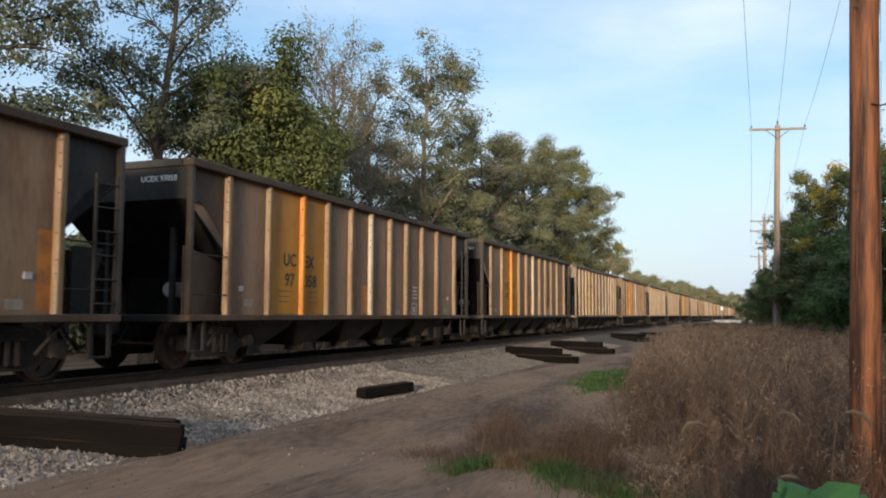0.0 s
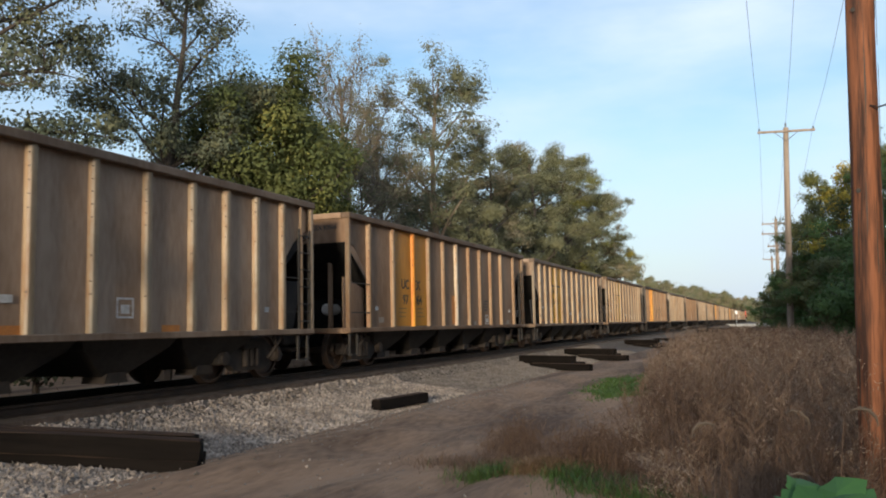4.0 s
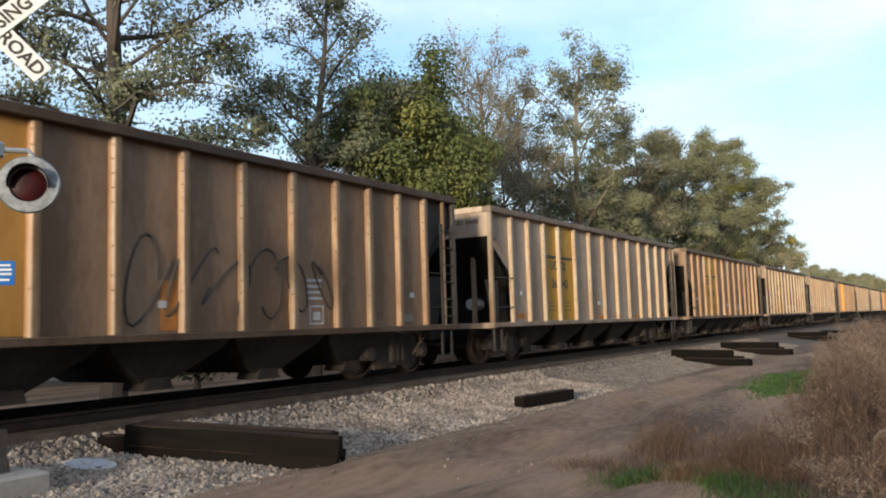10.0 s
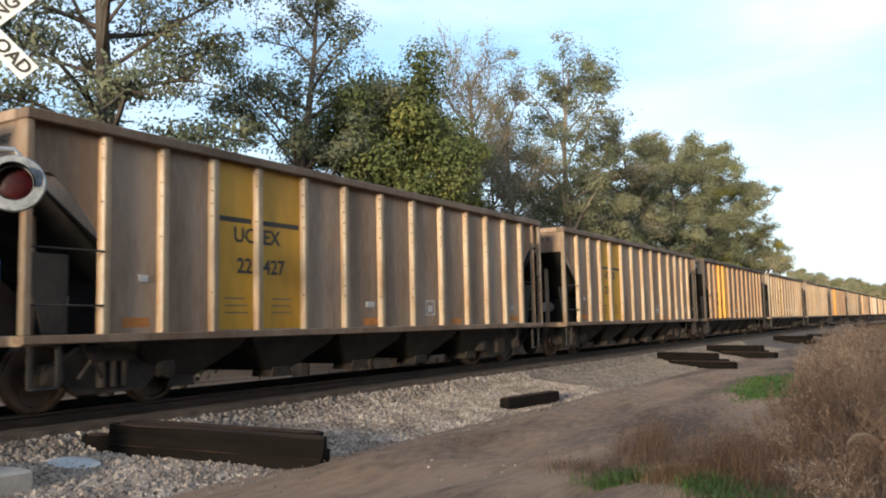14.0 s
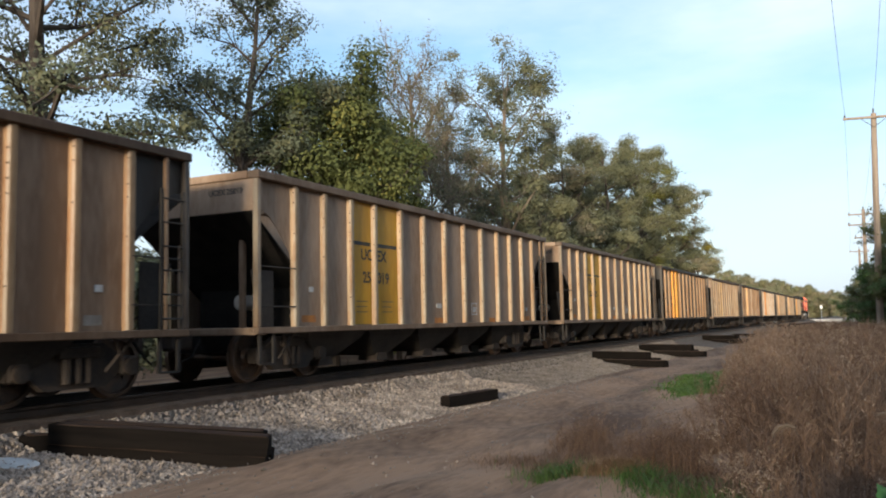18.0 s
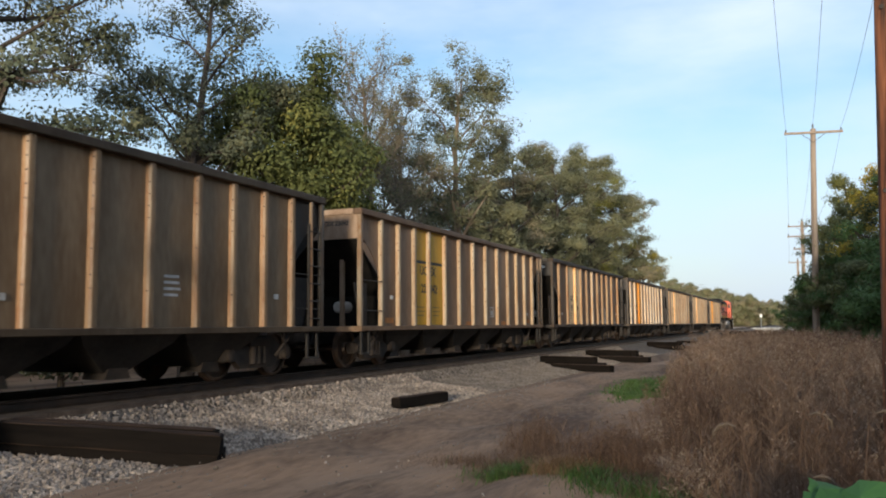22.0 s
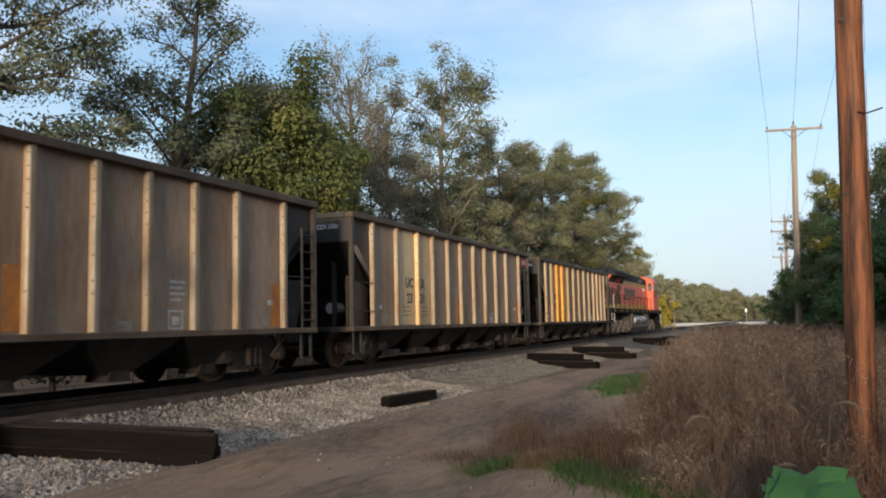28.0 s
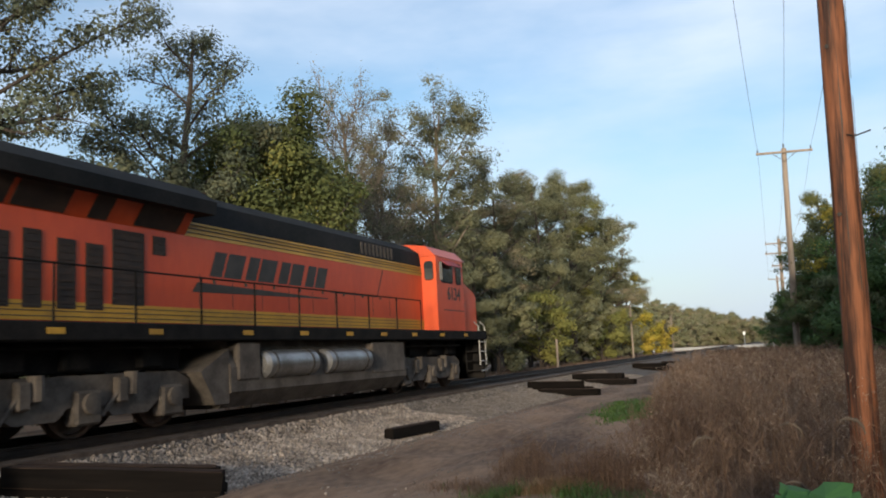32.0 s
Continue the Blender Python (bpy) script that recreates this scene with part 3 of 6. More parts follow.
def build_stones():
    along = 3 + 16.5 * RNG.random(46000) ** 1.25
    reach = np.interp(along, [3, 14, 20], [2.5, 2.5, 2.2])
    stones(46000, lambda n: TRACK_X + 1.4 + reach * RNG.random(n) ** 0.9, lambda n: along, (0.018, 0.045), "ballast_stones",
           "pale grey crushed stones heaped along the track", lambda x, y: bed_z(x))
    further = 16 + 30 * RNG.random(26000) ** 1.6
    stones(26000, lambda n: TRACK_X + 1.4 + 2.3 * RNG.random(n), lambda n: further, (0.016, 0.036), "dusty_ballast_stones",
           "dusty grey crushed stones further along the track", lambda x, y: bed_z(x), "grit")
    stones(1700, lambda n: -7.1 + 1.4 * RNG.random(n) ** 2.6, lambda n: 4 + 20 * RNG.random(n), (0.008, 0.024), "scattered_gravel",
           "scattered gravel at the edge of the dirt", ground_z, "grit")
    stones(900, lambda n: -6.4 + 4.4 * RNG.random(n), lambda n: 5 + 14 * RNG.random(n), (0.006, 0.02), "path_grit", "small pale grit on the dirt", ground_z, "grit")
    stones(22000, lambda n: TRACK_X - 1.5 - 4.5 * RNG.random(n), lambda n: 1 + 40 * RNG.random(n), (0.03, 0.06), "far_ballast_stones",
           "grey stones on the far side of the track", lambda x, y: bed_z(x))
    stones(12, lambda n: RNG.uniform(-5.4, -4.5, n), lambda n: RNG.uniform(8.2, 9.6, n), (0.014, 0.03), "white_stones", "a few white stones lying on the dirt", ground_z)


def build_track():
    track = thing("railway_track", "single track of rusty rails on dark wooden sleepers", "railway", m=pose(TRACK_X, 0, RAIL_Z), kind="structure")
    out = [(-0.075, -0.17), (0.075, -0.17), (0.075, -0.155), (0.012, -0.135), (0.010, -0.045), (0.036, -0.036), (0.036, -0.006), (0.028, 0), (-0.028, 0),
           (-0.036, -0.006), (-0.036, -0.036), (-0.010, -0.045), (-0.012, -0.135), (-0.075, -0.155)]
    rail = Build().prism(out, "y", -420, 900).mesh("rail", M["rail"])
    for x in (-0.7525, 0.7525):
        part("rail", rail, None, track, at=(x, 0, 0))
    tie = Build().box(-1.3, 1.3, -0.115, 0.115, -0.34, -0.172, 0.012).mesh("sleeper", M["tie"])
    for i in range(260):
        part("sleeper", tie, None, track, at=(RNG.normal(0, 0.02), -20 + 0.56 * i + RNG.normal(0, 0.01), 0))
    chair = Build().box(-0.12, 0.12, -0.09, 0.09, -0.174, -0.158).mesh("tie_plate", M["rail"])
    for i in range(30, 110):
        part("tie_plate", chair, None, track, at=(0.7525, -20 + 0.56 * i, 0))


build_ground()
build_stones()
build_track()

# ---- the train ----
SPEED = 10.79
CARS, SPIN = [], {}
PITCH, BODY = 16.15, 14.55
TOP, SILL0, SILL1, HALF = 3.72, 0.88, 0.99, 1.595


def bogie(parent, y, kind, axles, radius, frame_mesh, wheel_mesh):
    """A truck with its wheelsets; the wheelsets turn in the truck's space."""
    truck = new("truck")
    truck.parent = parent
    truck.location = (0, y, 0)
    for x in (1.0, -1.0):
        part("side_frame", frame_mesh, None, truck, at=(x, 0, 0))
    bol = PARTS["bolster"]
    part("bolster", bol, None, truck, at=(0, 0, 0))
    for n, a in enumerate(axles):
        wheels = part("wheelset", wheel_mesh, None, truck, at=(0, a, radius))
        SPIN.setdefault((kind, n), []).append((wheels, a, radius))
    return truck


def wheelset_mesh(radius, material):
    b = Build()
    for s in (1, -1):
        x = 0.7175 * s
        prof = [(x - 0.025 * s, radius + 0.025), (x, radius + 0.022), (x + 0.012 * s, radius), (x + 0.10 * s, radius - 0.004), (x + 0.105 * s, radius - 0.06),
                (x + 0.05 * s, radius - 0.075), (x + 0.035 * s, 0.17), (x + 0.11 * s, 0.14), (x + 0.115 * s, 0.05)]
        b.lathe(prof, "x", (0, 0, 0), 28)
        for k in range(4):
            a = k * math.pi / 2
            b.tube([(x + 0.05 * s, 0.26 * math.cos(a), 0.26 * math.sin(a)), (x + 0.072 * s, 0.26 * math.cos(a), 0.26 * math.sin(a))], 0.035, 8)
    b.tube([(-1.05, 0, 0), (1.05, 0, 0)], 0.075, 12)
    return b.mesh("wheelset", material, True)


def freight_frame():
    b = Build()
    b.prism([(-1.06, 0.36), (-1.06, 0.60), (-0.75, 0.64), (-0.45, 0.82), (0.45, 0.82), (0.75, 0.64), (1.06, 0.60), (1.06, 0.36), (0.72, 0.38), (0.5, 0.2), (-0.5, 0.2), (-0.72, 0.38)], "x", -0.07, 0.07)
    for s in (-1, 1):
        b.box(-0.13, 0.13, s * 0.89 - 0.15, s * 0.89 + 0.15, 0.34, 0.62, 0.03)
        b.lathe([(0.13, 0.13), (0.17, 0.12), (0.18, 0.06)], "x", (0, s * 0.89, 0.46), 14)
    for y in (-0.17, 0, 0.17):
        b.lathe([(0.28, 0.075), (0.62, 0.075)], "z", (0.08, y, 0), 10)
    b.box(-0.1, 0.16, -0.34, 0.34, 0.62, 0.78, 0.02)
    return b.mesh("side_frame", M["truck"])


def loco_frame():
    b = Build()
    b.prism([(-2.35, 0.45), (-2.35, 0.85), (-1.9, 0.95), (2.0, 0.95), (2.35, 0.8), (2.35, 0.45), (1.6, 0.5), (1.3, 0.3), (0.55, 0.3), (0.35, 0.48), (-0.35, 0.48), (-0.55, 0.3), (-1.3, 0.3), (-1.6, 0.5)], "x", -0.08, 0.08)
    for y in (-1.85, 0, 1.85):
        b.box(-0.1, 0.17, y - 0.26, y + 0.26, 0.2, 0.72, 0.04)
        b.lathe([(0.17, 0.16), (0.23, 0.15), (0.24, 0.05)], "x", (0, y, 0.52), 16)
    for y in (-0.95, 0.9):
        b.lathe([(0.62, 0.12), (0.98, 0.12)], "z", (0.12, y, 0), 10)
        b.box(0.0, 0.2, y - 0.35, y - 0.12, 0.5, 0.9, 0.03)
        b.tube([(0.1, y - 0.6, 0.32), (0.16, y - 0.3, 0.7)], 0.035, 6)
    return b.mesh("side_frame", M["locodust"])


def rivet_row(seed):
    """Dark rivet heads down a rib's forward slope, some of them lost under paint."""
    b = Build()
    rnd = random.Random(seed)
    for n in range(14):
        z = 3.46 - 0.19 * n
        if n > 4 and rnd.random() < 0.8 or rnd.random() < 0.15:
            continue
        x0 = HALF - 0.046
        b.box(x0 - 0.02, x0 + 0.003, -0.064, -0.050, z - 0.011, z + 0.011)
    return b.mesh("rivet_strip", M["rivet"])


PARTS = dict(
    rivets=[rivet_row(n) for n in range(5)],
    bolster=Build().box(-1.0, 1.0, -0.2, 0.2, 0.42, 0.72, 0.02).mesh("bolster", M["truck"]),
    wheels=wheelset_mesh(0.457, M["wheel"]), frame=freight_frame(), loco_wheels=wheelset_mesh(0.53, M["wheel"]), loco_frame=loco_frame())


def hopper_car(ribs, name_label):
    """A coal hopper car, its middle on the rail at the origin: sheets, ribs, chords, sloping ends, chutes, trucks."""
    car = thing("hopper_car", name_label, "rail car", group="hopper cars of the train")
    h = BODY / 2
    first = ribs[0] - h
    last = ribs[-1] - h
    bay = [(first, TOP - 0.12), (first, SILL1), (last, SILL1), (last, TOP - 0.12)]
    wide = len(ribs) == 11
    for s in (1, -1):
        part("side_sheet", Build().prism(bay, "x", s * (HALF - 0.13), s * (HALF - 0.115)), M["side"], car)
        for e, r in ((-1, first), (1, last)):
            curve = [(e * h, TOP - 0.12), (e * h, 3.1), (e * (h - 0.22), 3.06)] + [(e * (h - 0.22) + (r - e * (h - 0.22)) * q, 3.06 - 0.85 * q ** 1.5) for q in (0.25, 0.5, 0.75, 1)] + [(r, TOP - 0.12)]
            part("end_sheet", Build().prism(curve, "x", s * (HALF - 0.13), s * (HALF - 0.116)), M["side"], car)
            if wide and e < 0:
                low = [(-h + 0.1, SILL1), (-h + 0.1, 2.2), (-h + 0.35, 2.15), (first, 1.95), (first, SILL1)]
                part("end_side_plate", Build().prism(low, "x", s * (HALF - 0.24), s * (HALF - 0.225)), M["side"], car)
        rib = Build().prism([(-0.078, HALF - 0.116), (-0.064, HALF - 0.066), (-0.042, HALF - 0.030), (-0.014, HALF - 0.022), (0.048, HALF - 0.022), (0.064, HALF - 0.032), (0.074, HALF - 0.116)], "y", 0, 1)
        vs = [(s * z, x, SILL1 if y < 0.5 else TOP - 0.13) for x, y, z in rib.v]
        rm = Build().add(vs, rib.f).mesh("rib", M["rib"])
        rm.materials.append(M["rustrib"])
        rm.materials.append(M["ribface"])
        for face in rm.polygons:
            # the slope facing the sun is painted paler, with rust; the face darker, as shaded
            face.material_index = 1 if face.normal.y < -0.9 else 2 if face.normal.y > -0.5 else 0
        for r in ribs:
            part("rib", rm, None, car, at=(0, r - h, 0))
            if s > 0:
                tagged(part("rivet_strip", PARTS["rivets"][int(7 * r) % 5], None, car, at=(0, r - h, 0)), kind="stuff")
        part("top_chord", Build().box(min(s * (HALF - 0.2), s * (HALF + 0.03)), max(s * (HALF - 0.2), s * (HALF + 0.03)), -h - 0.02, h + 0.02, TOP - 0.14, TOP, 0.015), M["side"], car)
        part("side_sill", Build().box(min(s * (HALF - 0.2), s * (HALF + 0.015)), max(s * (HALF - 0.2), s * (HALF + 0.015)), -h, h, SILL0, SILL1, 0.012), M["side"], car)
    for e in (-1, 1):
        y = e * h
        part("end_panel", Build().box(-HALF + 0.1, HALF - 0.1, min(y, y - e * 0.02), max(y, y - e * 0.02), 3.02, TOP - 0.1), M["side"], car)
        part("end_chord", Build().box(-HALF + 0.2, HALF - 0.2, min(y + e * 0.04, y - e * 0.1), max(y + e * 0.04, y - e * 0.1), TOP - 0.14, TOP, 0.012), M["side"], car)
        slope = [(y - e * 0.03, 3.02), (y - e * 0.03, 2.99), (y - e * 2.7, 0.9), (y - e * 2.7, 0.95)]
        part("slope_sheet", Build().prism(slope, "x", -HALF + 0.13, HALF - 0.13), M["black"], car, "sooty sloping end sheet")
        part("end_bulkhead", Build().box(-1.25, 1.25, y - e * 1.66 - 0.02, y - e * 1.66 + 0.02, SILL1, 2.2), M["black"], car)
        for s in (1, -1):
            part("corner_post", Build().box(min(s * (HALF - 0.11), s * HALF), max(s * (HALF - 0.11), s * HALF), min(y, y - e * 0.10), max(y, y - e * 0.10), SILL1, TOP - 0.13, 0.012), M["rib"], car)
            part("end_stanchion", Build().box(s * 0.75 - 0.05, s * 0.75 + 0.05, y - e * 0.6 - 0.05, y - e * 0.6 + 0.05, SILL1, 2.75, 0.01), M["side"], car)
            part("gusset", Build().prism([(y - e * 0.12, 2.0), (y - e * 0.75, 2.0), (y - e * 0.75, 1.0), (y - e * 0.42, 1.0)], "x", s * (HALF - 0.28), s * (HALF - 0.26)), M["chute"], car)
        part("end_sill", Build().box(-HALF + 0.05, HALF - 0.05, min(y, y - e * 0.3), max(y, y - e * 0.3), SILL0 - 0.02, SILL1, 0.015), M["side"], car)
        lx, ly = HALF - 0.03, y - e * 0.55
        if e > 0 and not wide:
            part("end_rib", Build().box(HALF - 0.06, HALF - 0.004, h - 0.50, h - 0.43, SILL1, TOP - 0.13, 0.01), M["rib"], car)
        if e > 0:
            ladder = Build()
            for q in (ly, y - e * 0.12):
                ladder.box(lx - 0.02, lx + 0.02, q - 0.02, q + 0.02, 0.95, 3.1)
            for z in np.arange(1.15, 3.05, 0.36):
                ladder.tube([(lx + 0.03, ly, z), (lx + 0.03, y - e * 0.12, z)], 0.014, 5)
            part("ladder", ladder, M["chute"], car)
        for z in (1.35, 2.05):
            bar = [(lx, y - e * 0.1, z), (lx, (y + e * 0.0) - e * 1.1, z)]
            part("grab_iron", Build().tube(bar, 0.013, 5), M["chute"], car)
        step = Build()
        for q in (y - e * 0.15, y - e * 0.52):
            step.box(HALF - 0.1, HALF - 0.06, q - 0.03, q + 0.03, 0.36, SILL0)
        step.box(HALF - 0.13, HALF - 0.03, min(y - e * 0.15, y - e * 0.52), max(y - e * 0.15, y - e * 0.52), 0.34, 0.37)
        part("step", step, M["chute"], car)
        part("coupler", Build().box(-0.11, 0.11, min(y + e * 0.47, y - e * 0.2), max(y + e * 0.47, y - e * 0.2), 0.62, 0.88, 0.03).box(-0.17, 0.17, y + e * 0.38 - 0.12, y + e * 0.38 + 0.09, 0.6, 0.9, 0.05), M["truck"], car)
        hose = [(0.35, y + e * 0.05, 0.8), (0.38, y + e * 0.3, 0.5), (0.3, y + e * 0.46, 0.42)]
        part("brake_hose", Build().tube(hose, 0.022, 6), M["black"], car)
        part("brake_rigging", Build().tube([(HALF - 0.18, y - e * 0.9, 0.9), (HALF - 0.3, y - e * 1.3, 0.42)], 0.03, 6).tube([(HALF - 0.18, y - e * 1.25, 0.9), (HALF - 0.3, y - e * 0.95, 0.42)], 0.03, 6), M["truck"], car)
    part("brake_cylinder", Build().lathe([(-0.28, 0.1), (-0.25, 0.14), (0.2, 0.14), (0.24, 0.06)], "y", (0.55, -h + 1.0, 1.45), 14), M["handrail"], car, "pale brake cylinder")
    part("air_reservoir", Build().lathe([(-0.55, 0.1), (-0.5, 0.2), (0.5, 0.2), (0.55, 0.1)], "x", (0, h - 1.0, 1.5), 16), M["silver"], car, "dull silver air tank")
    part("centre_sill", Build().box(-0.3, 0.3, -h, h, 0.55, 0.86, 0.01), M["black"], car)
    for i in range(5):
        y = -4.4 + 2.2 * i
        bayc = Build()
        rings = [(1.32, 1.06, SILL0 + 0.02), (1.24, 0.94, 0.74), (0.92, 0.24, 0.30)]
        bayc.add([(sx * rx, y + sy * ry, z) for rx, ry, z in rings for sx, sy in ((-1, -1), (1, -1), (1, 1), (-1, 1))],
                 [(0, 1, 2, 3), (11, 10, 9, 8)] + [(4 * r + k, 4 * r + 4 + k, 4 * r + 4 + (k + 1) % 4, 4 * r + (k + 1) % 4) for r in (0, 1) for k in range(4)])
        part("discharge_chute", bayc, M["chute"], car)
        part("chute_door", Build().prism([(y - 0.26, 0.19), (y + 0.26, 0.19), (y + 0.2, 0.36), (y - 0.2, 0.36)], "x", 0.5, 0.98), M["truck"], car)
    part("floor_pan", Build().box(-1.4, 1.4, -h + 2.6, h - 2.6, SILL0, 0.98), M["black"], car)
    for e in (-1, 1):
        bogie(car, e * (h - 1.6), "hopper", (-0.89, 0.89), 0.457, PARTS["frame"], PARTS["wheels"])
    return car


RIBS_WIDE = [1.17, 2.55, 3.87, 4.97, 6.13, 7.23, 8.39, 9.49, 10.63, 11.82, 13.38]
RIBS_CLOSE = [1.14, 2.08, 3.01, 3.94, 5.05, 6.16, 7.28, 8.40, 9.52, 10.63, 11.58, 12.52, 13.44]
PALE = (0.44, 0.345, 0.268)
DUSK = (0.165, 0.108, 0.072)
GREY, BROWN, DARK, TAN = (0.345, 0.252, 0.184), (0.292, 0.192, 0.125), (0.045, 0.042, 0.04), (0.225, 0.162, 0.102)
GOLD = (0.64, 0.345, 0.070)
YELLOW, ORANGE, CREAM = (0.62, 0.345, 0.03), (0.58, 0.265, 0.03), (0.76, 0.57, 0.34)
RIB_PALE, RIB_RUST = (0.46, 0.40, 0.315), (0.38, 0.285, 0.195)
# style (w: eleven ribs, c: thirteen, n: thirteen with a wide panel), sheet, end, rib, panel, digits
FLEET = [
    ("c", BROWN, BROWN, RIB_PALE, None, ""), ("w", BROWN, DARK, RIB_RUST, None, ""),
    ("w", BROWN, DARK, RIB_RUST, ORANGE, "97 058"), ("w", BROWN, DARK, RIB_RUST, ORANGE, "97 011"), ("c", GREY, GREY, RIB_PALE, YELLOW, "26 506"),
    ("w", BROWN, BROWN, RIB_RUST, ORANGE, "97 064"), ("c", GREY, GREY, RIB_PALE, YELLOW, "26 111"), ("c", BROWN, GREY, RIB_PALE, YELLOW, "22 279"),
    ("n", BROWN, DARK, RIB_RUST, GOLD, "94 015"), ("c", PALE, PALE, RIB_PALE, YELLOW, "26 442"), ("c", BROWN, BROWN, RIB_RUST, YELLOW, "22 383"),
    ("c", GREY, GREY, RIB_PALE, YELLOW, "22 427"), ("c", GREY, GREY, RIB_PALE, YELLOW, "22 "), ("n", BROWN, DARK, RIB_RUST, GOLD, "94 352"),
    ("c", GREY, GREY, RIB_PALE, YELLOW, "25 019"), ("c", GREY, GREY, RIB_PALE, YELLOW, "26 205"), ("n", TAN, DARK, RIB_RUST, GOLD, "94 "),
    ("c", BROWN, GREY, RIB_PALE, YELLOW, "22 042"), ("w", DUSK, DARK, RIB_RUST, CREAM, "97 036"), ("w", GREY, DARK, (0.7, 0.66, 0.60), ORANGE, "94 257"),
    ("w", GREY, DARK, RIB_PALE, CREAM, "25 36"), ("w", GREY, DARK, RIB_PALE, CREAM, "23 21"), ("n", TAN, DARK, RIB_PALE, GOLD, "94 902"),
]
SIDE_MARKS = {
    "c": [("tag", 1.72, 1.7), ("patch", 1.62, 1.12), ("plate", 6.95, 1.44), ("patch", 7.0, 1.06), ("box", 9.08, 1.38), ("patch", 10.2, 1.05), ("patch", 13.0, 1.1), ("tag", 12.9, 1.38)],
    "n": [("plate", 1.48, 1.27), ("drip", 1.9, 1.4), ("lines", 10.08, 1.5), ("box", 10.08, 1.2), ("tag", 6.99, 1.38), ("drip", 7.05, 1.35), ("tag", 12.95, 1.57), ("smudge", 12.9, 1.15)],
    "w": [("tag", 1.66, 1.47), ("lines", 10.2, 1.46), ("box", 10.2, 1.18), ("drip", 13.18, 1.5), ("drip", 7.03, 1.3), ("tag", 12.9, 1.52), ("smudge", 9.0, 1.08), ("smudge", 12.7, 1.1), ("smudge", 1.9, 1.2)],
}
PANEL_WORD = {YELLOW: "yellow", GOLD: "golden", ORANGE: "orange", CREAM: "cream"}


